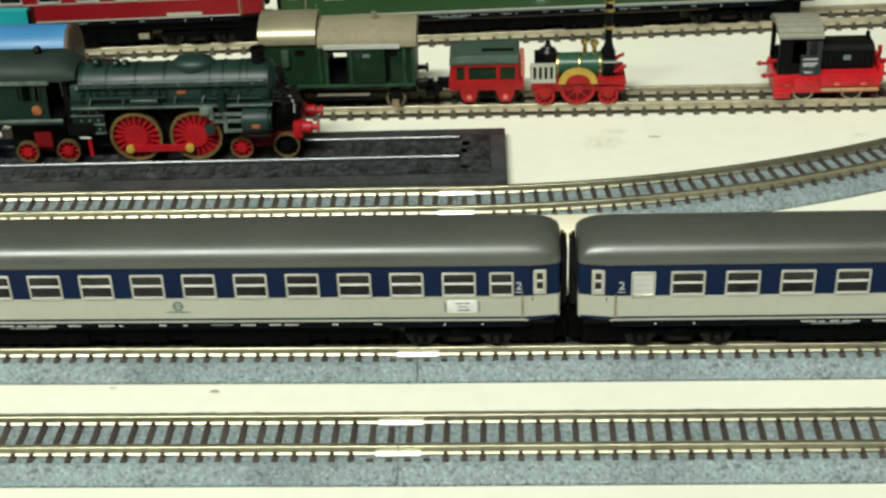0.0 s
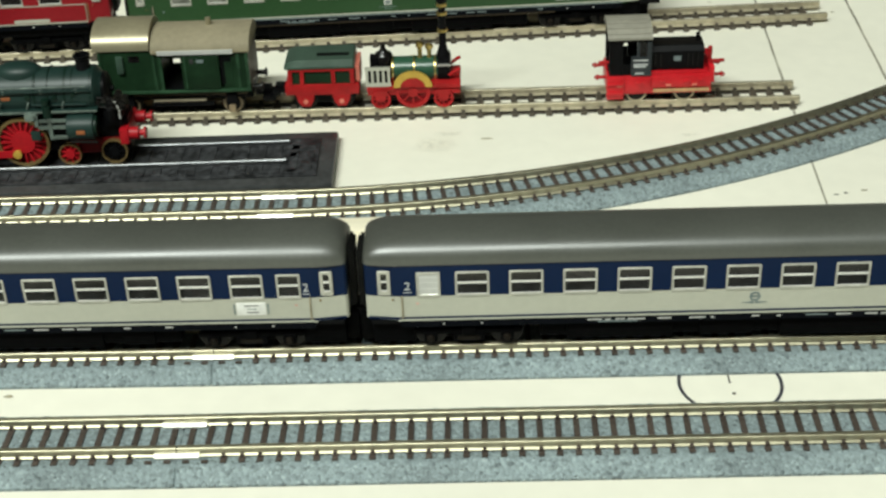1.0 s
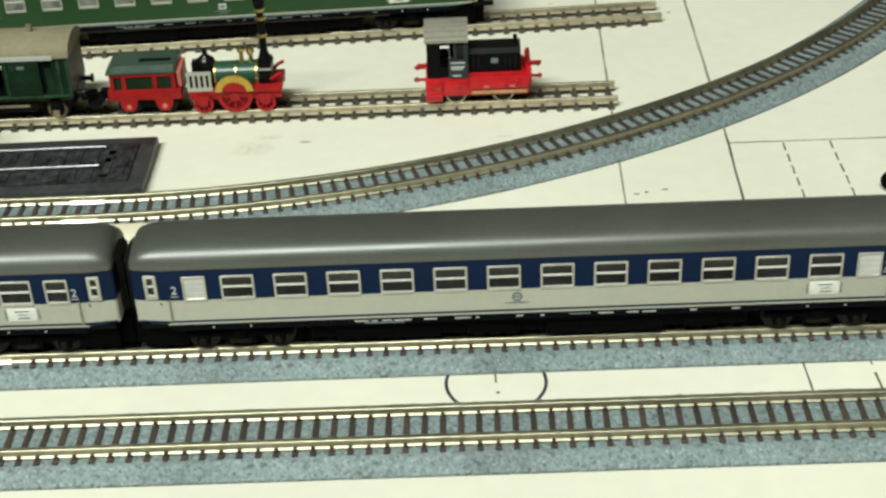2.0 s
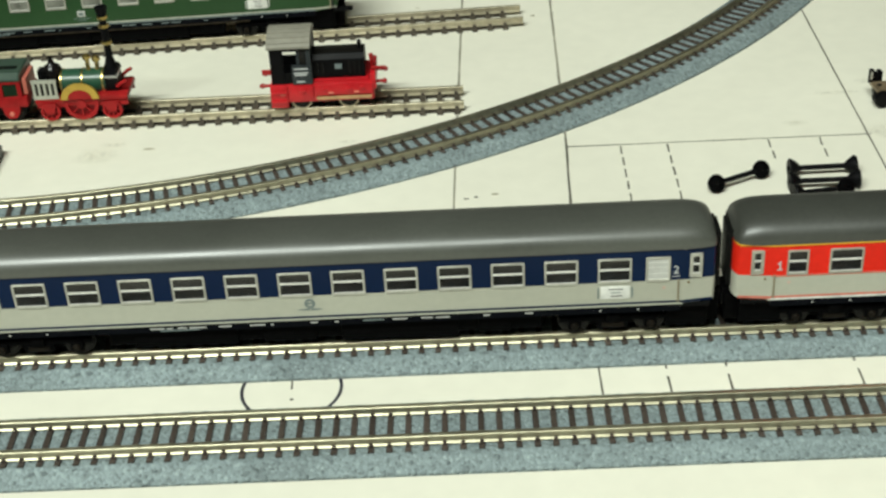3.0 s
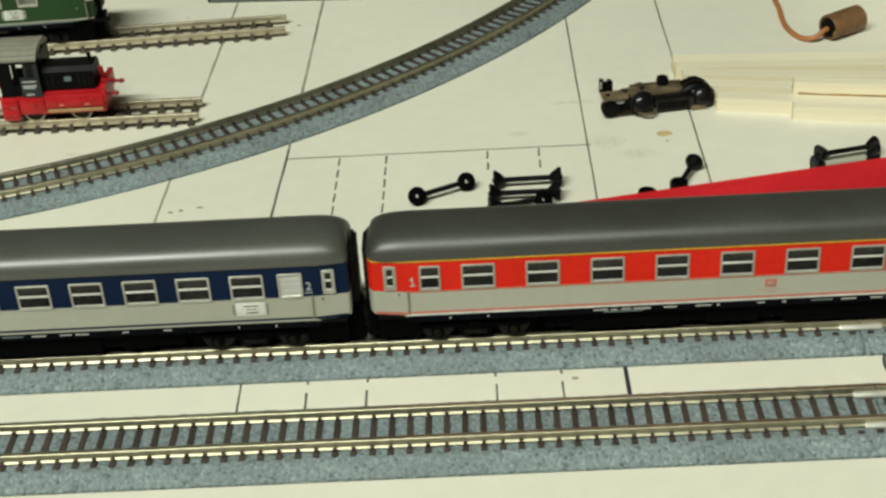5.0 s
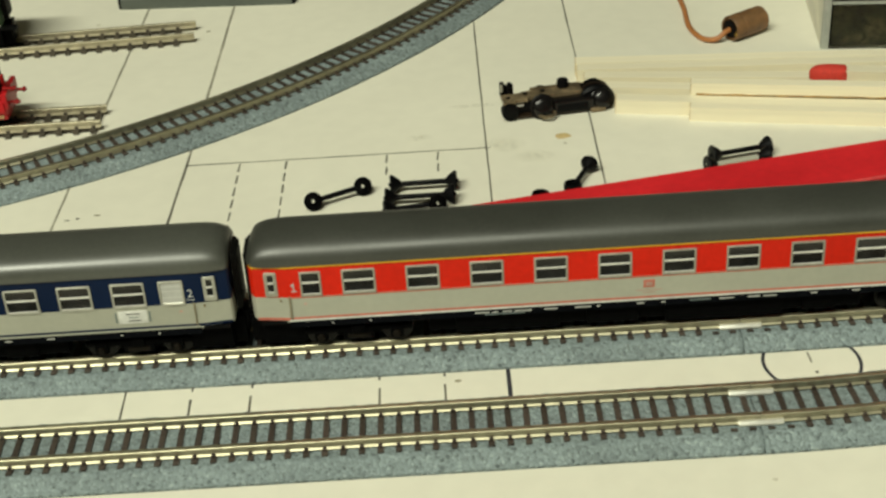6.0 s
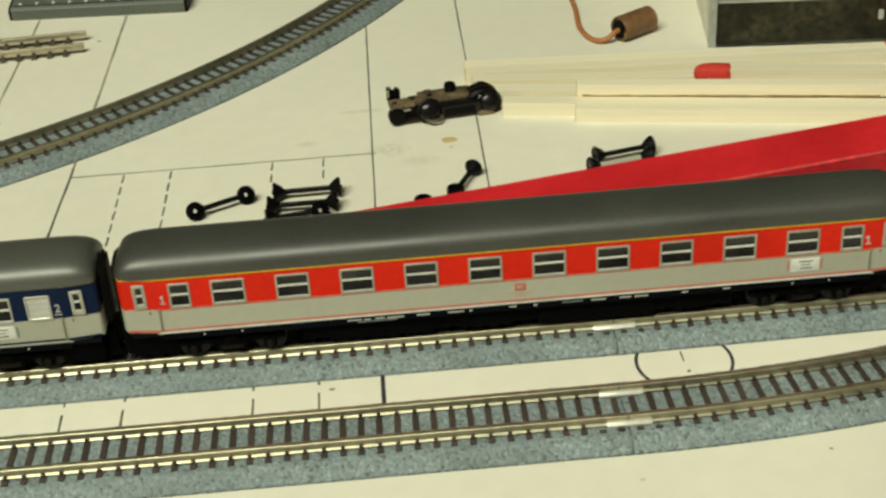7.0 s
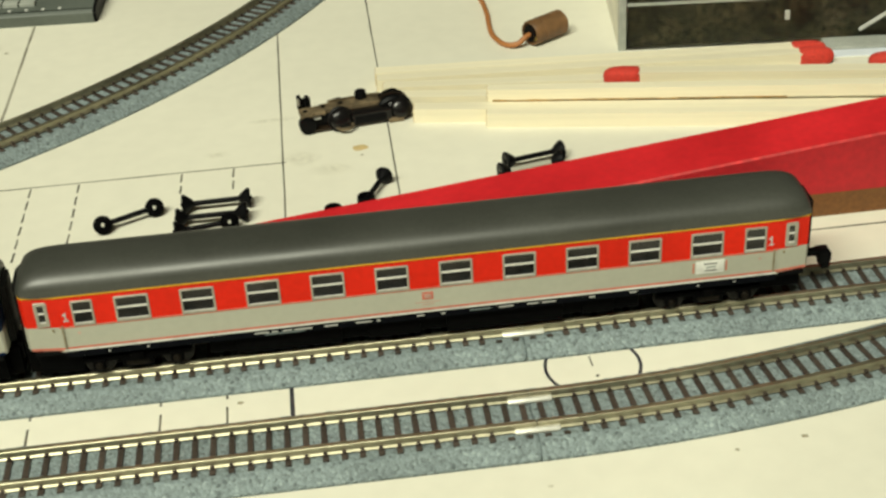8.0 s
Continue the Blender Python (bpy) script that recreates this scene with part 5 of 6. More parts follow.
def toy_tender():
    t = thing("toy_tender", "small red and green roofed tender on the siding", "tender", -131.2, 83.9, 0)
    part("tender_tub", box(-7.5, 7.5, -4.6, 4.6, 5.7, 8.0, 0.3), TOY_RED, t, "red tub")
    part("tender_wall", box(-6.4, 6.4, -4.2, 4.2, 8.0, 11.6), VAN_GREEN, t, "green tender wall")
    for s in (-1, 1):
        for u in (-6.3, -3.9, 2.4, 6.2):
            part("tender_post", box(u - 0.4, u + 0.4, s * 4.35 - 0.25, s * 4.35 + 0.25, 8.0, 11.6), TOY_RED, t)
        part("tender_ledge", box(-6.7, 6.7, s * 4.4 - 0.25, s * 4.4 + 0.25, 10.9, 11.6), TOY_RED, t)
    part("tender_roof", add_sweep(bmesh.new(), [[(u, y * k, 11.6 + (z - 11.6) * h) for y, z in ((-4.9, 11.6), (4.9, 11.6), (4.9, 12.0), (3.6, 13.0), (-3.6, 13.0), (-4.9, 12.0))] for u, k, h in ((-7.3, 1.0, 0.35), (-6.9, 1.0, 0.6), (-5.2, 1.0, 1.0), (6.4, 1.0, 1.0), (6.7, 0.98, 0.8))]), TOY_ROOF, t, "dull green chamfered roof", 20)
    part("roof_slot", box(-0.9, 5.6, -1.7, -0.3, 12.9, 13.06), BLACK, t, "dark slot in the roof")
    part("end_board", box(6.8, 7.7, -3.8, 3.0, 8.2, 11.6, 0.2), PALE_RED, t)
    part("tender_frame", box(-6.0, 6.4, -3.0, 3.0, 3.4, 5.8), BLACK, t)
    part("coupling", box(-10.0, -7.0, -1.1, 1.1, 4.6, 6.4, 0.2), BLACK, t)
    for u in (-3.5, 3.8):
        for s in (-1, 1):
            part("axle_guard", add_sweep(bmesh.new(), [[(u + a, s * 4.2 + d, z) for a, z in ((-1.9, 5.8), (1.9, 5.8), (1.5, 4.2), (0.8, 3.2), (-0.8, 3.2), (-1.5, 4.2))] for d in (-0.3, 0.3)]), TOY_RED, t, "red axle guard")
            part("axle_end", cyl(u, s * 4.6, 4.3, 0.5, 0.4, "y", 12), PALE_RED, t)
        wheel_pair(t, u, 4.2, 2.0, 3.35)


toy_tender()


def toy_engine():
    """Tiny early engine: upright tall chimney, green boiler, brass splasher over a red wheel."""
    e = thing("toy_steam_engine", "small historic green steam engine with tall black chimney and brass fittings", "locomotive", -112.9, 83.9, 0)
    part("frame", box(-9.4, 4.0, -4.3, 4.3, 5.9, 7.1, 0.2), TOY_RED, e, "red frame")
    part("front_platform", box(3.8, 9.6, -4.4, 4.4, 6.3, 7.5, 0.3), TOY_RED, e, "red front platform")
    part("boiler", cyl(0.4, 0, 8.9, 2.6, 9.2, "x", 28), TOY_GREEN, e, "glossy green boiler")
    for u in (-4.0, 0.3, 4.5):
        part("boiler_band", add_ring(bmesh.new(), u, 0, 8.9, 2.75, 2.5, 0.32, "x", 28), BRASS, e)
    part("firebox", add_lathe(bmesh.new(), [(1.9, 0), (1.9, 4.9), (1.6, 5.5), (0.9, 5.9), (0.55, 6.6), (0.45, 7.3), (0, 7.6)], -5.9, 0, 7.0, "z", 20), GUNMETAL, e, "dark upright firebox")
    part("stoke_box", box(-8.6, -6.8, -1.9, 0.6, 7.1, 12.2, 0.15), BLACK, e)
    part("railing_back", box(-9.3, -4.6, -3.9, -3.7, 7.3, 10.8), BLACK, e)
    for k in range(5):
        part("railing_bar", box(-9.4 + 1.1 * k, -8.9 + 1.1 * k, -4.4, -4.05, 7.1, 11.3), GREY, e, "pale railing bar")
    for z in (7.1, 10.6):
        part("railing_rail", box(-9.5, -4.4, -4.42, -4.03, z, z + 0.7), GREY, e, "pale railing rail")
    part("smokebox", box(4.9, 7.6, -2.6, 2.6, 7.1, 11.8, 0.5), BLACK, e, "black smokebox")
    # added steel strip that stands for the highlight across the black smokebox
    part("smokebox_band", box(4.75, 7.75, -2.75, 2.75, 10.4, 11.0, 0.2), STEEL, e, "bright strip for the smokebox highlight")
    part("chimney", add_lathe(bmesh.new(), [(1.5, 0), (1.0, 1.4), (0.75, 2.4), (0.72, 11.4), (1.05, 11.6), (1.3, 13.2), (1.0, 13.2), (0.0, 12.8)], 6.2, 0, 11.6, "z", 18), BLACK, e, "tall black chimney")
    for z in (17.2, 20.8, 22.6):
        part("chimney_ring", add_ring(bmesh.new(), 6.2, 0, z, 1.05, 0.6, 0.55, "z", 20), BRASS, e, "brass ring")
    for u, h in ((1.5, 3.6), (3.4, 3.2)):
        part("safety_valve", add_lathe(bmesh.new(), [(0.75, 0), (0.45, 0.5), (0.45, h - 1.4), (0.85, h - 1.0), (0.85, h - 0.4), (0.3, h), (0, h)], u, 0, 11.2, "z", 14), BRASS, e, "brass valve")
    ring = [(math.cos(math.pi * k / 16), math.sin(math.pi * k / 16)) for k in range(17)]
    for s in (-1, 1):
        yc = s * 4.65
        top = 3.4 if s < 0 else 2.6
        part("splasher", add_sweep(bmesh.new(), [[(3.9 * a, yc + d, 7.0 + top * b) for d in (-0.3, 0.3)] + [(2.5 * a, yc + d, 7.0 + 2.1 * b) for d in (0.3, -0.3)] for a, b in ring]), GOLD_PAINT, e, "yellow brass wheel splasher")
        part("splasher_plate", add_sweep(bmesh.new(), [[(2.5 * a, yc + d, 7.0 + 2.1 * b) for a, b in ring] for d in (-0.2, 0.2)]), TOY_RED, e, "red splasher plate")
        for u, r in ((-6.6, 2.0), (-0.05, 3.5), (6.1, 2.0)):
            w = part("wheel", add_ring(bmesh.new(), u, s * 4.15, 2.2 + r, r, r * 0.78, 0.6, "y", 28), TOY_RED, e, "red wheel")
            # added dark disc: shade behind the toy wheel's spokes
            part("wheel_backing", cyl(u, s * 3.8, 2.2 + r, r * 0.9, 0.2, "y", 24), SHADED_RED, w)
            bm = bmesh.new()
            add_cyl(bm, u, s * 4.15, 2.2 + r, r * 0.3, 0.8, "y", 12)
            for k in range(8):
                m = Matrix.Translation((u, s * 4.15, 2.2 + r)) @ Matrix.Rotation(math.pi * k / 4, 4, "Y") @ Matrix.Translation((r * 0.5, 0, 0)) @ Matrix.Diagonal((r * 0.7, 0.4, 0.3, 1))
                bmesh.ops.create_cube(bm, size=1, matrix=m)
            part("spokes", bm, TOY_RED, w)
        part("axle_frame", box(-9.2, 9.4, s * 3.75 - 0.2, s * 3.75 + 0.2, 5.0, 6.0), TOY_RED, e)
        for u in (-6.6, 6.1):
            part("axle_guard", add_sweep(bmesh.new(), [[(u + a, s * 4.6 + d, z) for a, z in ((-1.5, 6.2), (1.5, 6.2), (0.8, 4.0), (-0.8, 4.0))] for d in (-0.15, 0.15)]), TOY_RED, e, "red axle guard")
        part("front_bracket", tube([(7.4, s * 2.6, 8.4), (8.6, s * 2.8, 9.4), (9.6, s * 2.8, 9.9)], 0.38, 8), TOY_RED, e)
    part("under_block", box(-8.0, 8.0, -2.4, 2.4, 3.0, 6.2), BLACK, e)


toy_engine()


def lower_top(ob, z0, z1, drop):
    """Settle a built model: what lies over z1 comes down by drop, fading out at z0."""
    for child in ob.children:
        for v in child.data.vertices:
            v.co.z -= drop * MM * min(1.0, max(0.0, (v.co.z / MM - z0) / (z1 - z0)))


def shunter():
    """Small red and black diesel shunter with a grey cab roof."""
    d = thing("diesel_shunter", "small red and black diesel shunter with grey cab roof", "locomotive", -63.6, 83.7, 0)
    part("frame", box(-10.4, 10.5, -4.7, 4.7, 4.1, 9.1, 0.35), KOF_RED, d, "bright red frame")
    part("bonnet_side_panel", box(-1.4, 10.3, -5.1, -4.6, 5.6, 8.9, 0.2), KOF_RED, d, "red side panel")
    part("cab_side_panel", box(-6.6, -1.7, -5.05, -4.6, 4.9, 8.6, 0.25), KOF_RED, d, "red side panel")
    part("footboard", box(-1.2, 10.0, -5.4, -4.9, 4.7, 5.3, 0.1), TAN, d, "worn tan footboard")
    part("entry_step", box(-10.5, -7.0, -5.2, -4.3, 3.2, 8.6, 0.3), KOF_RED, d, "red entry step")
    for z in (4.4, 6.6):
        part("step_tread", box(-10.3, -7.2, -5.6, -5.0, z, z + 0.5), KOF_RED, d)
    part("front_beam", box(9.9, 11.0, -4.6, 4.6, 6.4, 10.6, 0.25), KOF_RED, d, "red buffer beam")
    for u, z, r in ((-3.9, 7.2, 0.7), (0.6, 7.5, 0.5), (5.4, 7.3, 0.75), (8.2, 7.6, 0.5)):
        part("axle_detail", cyl(u, -5.2, z, r, 0.5, "y", 12, None, 0.1), KOF_RED, d)
    for u in (-8.0, 1.8, 7.0):
        part("brake_detail", box(u - 0.5, u + 0.5, -5.35, -5.0, 6.0, 6.5), PALE_RED, d)
    # cab: near side with a plated panel, doorway and window; one opening in the far side
    part("cab_floor", box(-10.0, -2.3, -4.2, 4.2, 9.1, 9.4), BLACK, d)
    part("cab_side", box(-5.7, -1.7, -4.9, -4.3, 9.1, 13.2), CAB_SLATE, d, "slate cab side", None)
    part("cab_door", box(-10.0, -7.3, -4.6, -4.15, 9.1, 16.3), BLACK, d, "black cab door", None)
    part("cab_door", box(-7.25, -5.75, -4.5, -4.1, 9.1, 11.4), BLACK, d, "low black cab door", None)
    part("cab_window", box(-4.1, -2.6, -4.7, -4.5, 13.2, 16.3), PANE, d, "dark window pane", None)
    part("cab_plate", box(-5.5, -1.9, -4.98, -4.88, 9.7, 12.9), CAB_SLATE, d, "slate panel with lettering", None)
    for u0, u1, z0 in ((-4.6, -4.1, 13.2), (-2.6, -1.7, 13.2)):
        part("window_pillar", box(u0, u1, -4.88, -4.32, z0, 16.3), CAB_SLATE, d, "", None)
    part("cab_header", box(-10.0, -1.7, -4.9, -4.3, 16.3, 17.3), BLACK, d, "", None)
    part("cab_side", box(-10.0, -9.1, 4.3, 4.9, 9.1, 16.3), BLACK, d, "black cab side", None)
    part("cab_side", box(-5.5, -1.7, 4.3, 4.9, 9.1, 16.3), BLACK, d, "black cab side", None)
    part("cab_door", box(-9.05, -5.55, 4.35, 4.8, 9.1, 11.4), BLACK, d, "low black cab door", None)
    part("cab_header", box(-10.0, -1.7, 4.3, 4.9, 16.3, 17.3), BLACK, d, "", None)
    part("cab_end", box(-2.3, -1.7, -4.3, 4.3, 9.1, 17.2), BLACK, d, "", None)
    part("cab_seat", box(-4.6, -2.6, -2.4, 2.6, 9.1, 11.6, 0.3), BLACK, d)
    roof = [(-5.3, 17.0), (-5.3, 17.5), (-4.4, 18.2), (-2.5, 18.9), (0, 19.2), (2.5, 18.9), (4.4, 18.2), (5.3, 17.5), (5.3, 17.0), (0, 18.2)]
    part("cab_roof", prism_x(roof, -10.4, -1.6), KOF_ROOF, d, "grey ribbed cab roof", 50)
    for y, z in ((-4.6, 18.15), (-3.2, 18.8), (-1.6, 19.15), (0, 19.3), (1.6, 19.15), (3.2, 18.8)):
        part("roof_rib", box(-10.4, -1.6, y - 0.14, y + 0.14, z - 0.5, z), KOF_ROOF, d)
    bonnet = [(-3.5, 9.1), (-3.5, 13.6), (-2.6, 14.5), (1.6, 14.5), (2.5, 13.6), (2.5, 9.1)]
    part("bonnet", prism_x(bonnet, -1.7, 8.9), BLACK, d, "black engine bonnet")
    part("bonnet_lid", box(-1.2, 8.5, -2.3, 1.4, 14.45, 14.65, 0.06), DARK_METAL, d)
    part("bonnet_badge", box(2.9, 4.3, -3.65, -3.45, 11.6, 12.6), SLATE, d, "small grey badge")
    for u in (-0.8, 0.2, 5.6, 6.6, 7.6):
        part("bonnet_louvre", box(u, u + 0.35, -3.62, -3.45, 10.4, 13.0), DARK_METAL, d)
    part("bonnet_edge", box(-1.7, 9.6, -4.4, 4.4, 9.05, 9.6, 0.1), KOF_RED, d)
    part("exhaust", cyl(7.9, -0.6, 15.2, 0.42, 2.2, "z", 12), BLACK, d)
    for z, a, b in ((12.5, -6.0, -2.4), (11.6, -5.8, -2.4), (11.15, -5.2, -2.8), (9.7, -4.9, -3.2)):
        part("lettering_bar", box(max(a, -5.3), b, -5.05, -4.9, z - 0.15, z + 0.15), PALE_PRINT, d)
    for s in (-2.9, 2.9):
        buffer(d, 10.8, s, 7.8, 1, TOY_RED, 0.75)
        buffer(d, -10.3, s, 7.8, -1, TOY_RED, 0.75)
        part("buffer_rod", cyl(12.0, s, 7.8, 0.45, 2.4, "x", 10), TOY_RED, d)
        part("buffer_rod", cyl(-11.6, s, 7.8, 0.45, 2.4, "x", 10), TOY_RED, d)
    part("lamp_post", tube([(10.3, -2.0, 10.4), (10.3, -2.0, 12.6), (10.2, -2.0, 13.8)], 0.45, 8), TOY_RED, d)
    part("lamp_arm", tube([(10.2, -3.0, 11.2), (13.0, -3.0, 11.2)], 0.36, 8), TOY_RED, d)
    part("rear_lamp_arm", tube([(-10.0, -3.0, 11.4), (-12.0, -3.0, 11.4)], 0.36, 8), TOY_RED, d)
    for u in (-4.4, 5.2):
        ws = wheel_pair(d, u, 4.25, 2.05, 3.4)
        part("tyre", add_ring(bmesh.new(), u, -3.82, 4.25, 2.12, 1.82, 0.16, "y", 24), RAIL_OLD, ws, "pale metal tyre")
    part("running_gear", box(-8.5, 8.8, -2.6, 2.6, 2.9, 5.2), BLACK, d)

    lower_top(d, 6.0, 9.0, 0.9)


shunter()

tank = thing("tank_wagon", "sky blue tank wagon with brown end on the siding", "wagon", -236, 83.7, -1.0)
part("tank", add_lathe(bmesh.new(), [(5.0, -22), (5.5, -21), (5.5, 21), (5.2, 21.4)], 0, 0, 15.2, "x", 36), SKY_BLUE, tank, "sky blue barrel")
part("tank_end", add_lathe(bmesh.new(), [(5.55, 20.9), (5.6, 21.6), (5.0, 22.2), (2.5, 22.7), (0, 22.8)], 0, 0, 15.2, "x", 36), BROWN_END, tank, "brown weathered end")
part("tank_band", box(-21, 20.9, -5.75, -5.0, 13.0, 14.2), BLUE, tank)
part("tank_frame", box(-23, 27.5, -4.4, 4.4, 7.0, 9.9, 0.3), BLACK, tank)
part("end_platform", box(21, 28.0, -4.6, 4.6, 9.6, 11.4, 0.3), DARK_METAL, tank)
for u in (-14, 14):
    wheel_pair(tank, u, 5.25, 2.05, 3.35)

panel = thing("teal_panel", "teal plastic panel standing on edge between the sidings", "panel", -246, 96.8, 0)
part("teal_sheet", prism_x([(-1.0, 0), (1.1, 0), (1.1, 17.9), (-1.0, 17.9)], -24, 19.0), TEAL, panel)
part("teal_rim", prism_x([(-1.2, 0), (1.3, 0), (1.3, 18.1), (-1.2, 18.1)], 19.0, 19.8), DARK_METAL, panel, "dark end strip")


# ---- loose things on the board ----
def wheelset(x0, y0, x1, y1, r=1.75, ends=("wheel", "wheel"), rod=None):
    """A loose running part lying on the board: a rod with a flanged wheel, a bored knob or an open cup at each end."""
    a = math.atan2(y1 - y0, x1 - x0)
    L = math.hypot(x1 - x0, y1 - y0)
    w = thing("loose_wheelset", "black wheelset lying loose on the white board", "wheelset", x0, y0, 0, math.degrees(a), "loose wheelsets")
    for s, u, kind in ((1, 0.0, ends[0]), (-1, L, ends[1])):
        if kind == "wheel":
            part("wheel", add_lathe(bmesh.new(), [(0.4, s * -1.0), (r * 0.5, s * -0.85), (r * 0.98, s * -0.95), (r * 1.08, s * -0.65), (r * 0.98, s * -0.3), (r * 0.66, s * 0.5), (0.5, s * 1.2)], u, 0, r, "x", 22), BLACK, w, "black plastic wheel")
            part("axle_end", cyl(u - s * 1.1, 0, r, 0.34, 0.3, "x", 12), BLACK, w)
        elif kind == "knob":
            rim = [(0.4, -0.9), (r * 0.55, -0.95), (r * 0.88, -0.5), (r * 1.0, 0.1), (r * 0.86, 0.6), (0.4, 0.8), (0.4, -0.9)]
            knob = add_lathe(bmesh.new(), rim, 0, 0, 0, "y", 14)
            bmesh.ops.delete(knob, geom=[f for f in knob.faces if len(f.verts) > 4], context="FACES_ONLY")
            knob.transform(Matrix.Translation((u, 0, r)) @ Matrix.Rotation(radians(17) - a, 4, "Z") @ Matrix.Rotation(radians(-30), 4, "X"))
            part("bored_knob", knob, MATTE_BLACK, w, "black knob with a small bored hole")
        else:
            part("cup", add_lathe(bmesh.new(), [(r, 0.0), (r * 1.05, r * 1.3), (r * 0.98, r * 1.5), (r * 0.8, r * 1.5), (r * 0.75, r * 0.9), (0.0, r * 0.85)], u, 0, 0, "z", 20), BLACK, w, "open black cup")
    part("axle", cyl(L / 2, 0, r, 0.5, L + (2.0 if ends == ("wheel", "wheel") else -1.6), "x", 12), rod or BLACK, w)
    return w


wheelset(10.3, 42.2, 19.3, 46.7, 1.75, ("knob", "knob"))
wheelset(25.3, 46.6, 35.8, 46.8)
wheelset(24.4, 41.8, 35.2, 41.8)
wheelset(24.2, 37.4, 33.0, 38.7, 1.75, ("wheel", "knob"))
wheelset(57.7, 41.9, 61.4, 49.6, 1.6, ("cup", "wheel"))
wheelset(51.6, 39.0, 54.2, 33.6, 1.6, ("cup", "wheel"))
wheelset(85.4, 50.5, 95.0, 52.6)
wheelset(83.8, 46.6, 94.0, 48.7, 1.75, ("wheel", "wheel"), GREY)


def power_bogie():
    """A bare motor chassis standing on its wheels: a long tan plate over dark gearing, a rounded gear housing at one end."""
    p = thing("bare_power_chassis", "bare model chassis with dark wheels and tan plate", "chassis", 58.5, 76.4, 0, 8)

    def disc(bm, x, y, z, r, tilt):
        """A domed wheel with a flange, leaning back by tilt degrees."""
        g = bmesh.new()
        add_lathe(g, [(0.0, -1.0), (r * 0.45, -0.95), (r * 0.78, -0.7), (r * 0.95, -0.25), (r * 0.97, 0.1), (r * 1.15, 0.2), (r * 1.15, 0.5), (0.0, 0.5)], 0, 0, 0, "z", 28)
        g.transform(Matrix.Translation((x, y, z)) @ Matrix.Rotation(radians(90 - tilt), 4, "X") @ Matrix.Diagonal((1, 1, -1, 1)))
        me = bpy.data.meshes.new("disc")
        g.to_mesh(me)
        bm.from_mesh(me)
        g.free()
        bpy.data.meshes.remove(me)
        return bm

    plate = [(-11.6, -1.6), (-9.4, -1.9), (-8.6, -1.0), (-6.6, -1.0), (-6.2, -0.4), (4.6, -0.4), (5.4, 0.4), (5.4, 3.6), (3.0, 3.9), (-5.0, 3.2), (-5.4, 2.6), (-7.2, 2.4), (-7.6, 1.9), (-11.6, 1.9)]
    part("chassis_plate", add_sweep(bmesh.new(), [[(u, v, z) for u, v in plate] for z in (3.2, 3.9)]), MOTOR_TAN, p, "tan metal plate", 20)
    for u, v in ((-10.4, 0.2), (-6.6, 1.2), (-3.0, 1.6)):
        part("plate_screw", cyl(u, v, 3.95, 0.5, 0.3, "z", 12, None, 0.08), DARK_METAL, p)
    part("plate_rib", box(-5.4, 1.4, 2.6, 3.1, 3.8, 4.3, 0.1), MOTOR_TAN, p)
    part("bright_contact", box(-9.2, -7.6, -2.2, -1.2, 2.9, 3.4, 0.2), STEEL, p, "bright metal contact")
    part("chassis_block", box(-10.6, 9.2, -1.4, 3.2, 0.9, 3.2, 0.4), BLACK, p)
    part("lower_frame", add_sweep(bmesh.new(), [[(u, y, z) for y, z in ((-2.4, 0.25), (-0.6, 0.25), (-0.6, 1.1), (-2.4, 0.8))] for u in (-9.6, 10.6)]), CHASSIS_BROWN, p, "oily brown lower frame")
    # near side: end drum, leading wheel, motor block, trailing wheel
    part("end_drum", cyl(-10.4, -1.6, 1.9, 1.75, 2.4, "y", 20, None, 0.4), BLACK, p, "black end drum")
    part("motor_block", box(-1.6, 6.6, -3.0, -0.4, 0.6, 3.3, 0.6), GUNMETAL, p, "dark motor block")
    part("motor_cover", box(-1.0, 5.4, -3.2, -2.8, 1.0, 2.6, 0.15), BLACK, p)
    part("wheel", disc(bmesh.new(), -3.8, -2.4, 2.3, 2.3, 24), GUNMETAL, p, "dark shiny metal wheel")
    part("wheel_rim", add_ring(bmesh.new(), -3.2, -3.2, 1.1, 1.9, 1.35, 0.5, "z", 24), MOTOR_TAN, p, "loose metal ring")
    part("wheel", disc(bmesh.new(), 8.6, -2.0, 2.5, 2.15, 30), GUNMETAL, p, "dark shiny metal wheel")
    part("brass_bearing", box(5.8, 9.0, -3.3, -2.2, 0.1, 1.0, 0.3), MOTOR_TAN, p, "tan bearing plate")
    # gear housing: rounded hump over the trailing axle
    hump = [(math.cos(math.pi * k / 12), math.sin(math.pi * k / 12)) for k in range(13)]
    part("gear_case", add_sweep(bmesh.new(), [[(7.4 + w * a, y, 1.4 + h * b) for a, b in hump] for y, w, h in ((-1.2, 3.4, 2.8), (-0.7, 3.8, 3.3), (2.4, 3.8, 3.4), (3.2, 3.2, 2.8))]), BLACK, p, "black rounded gear case")
    part("case_rim", add_sweep(bmesh.new(), [[(7.4 + r * a, y, 1.4 + r * 0.9 * b) for r, y in ((3.2, 0.4), (3.9, 0.4), (3.9, 0.9), (3.2, 0.9))] for a, b in hump]), CHASSIS_BROWN, p, "brown case rim")
    part("armature_post", add_lathe(bmesh.new(), [(1.15, 0), (1.25, 1.0), (1.1, 1.7), (0.5, 2.0), (0, 2.0)], 1.4, 2.6, 3.7, "z", 18), BLACK, p, "black armature post")
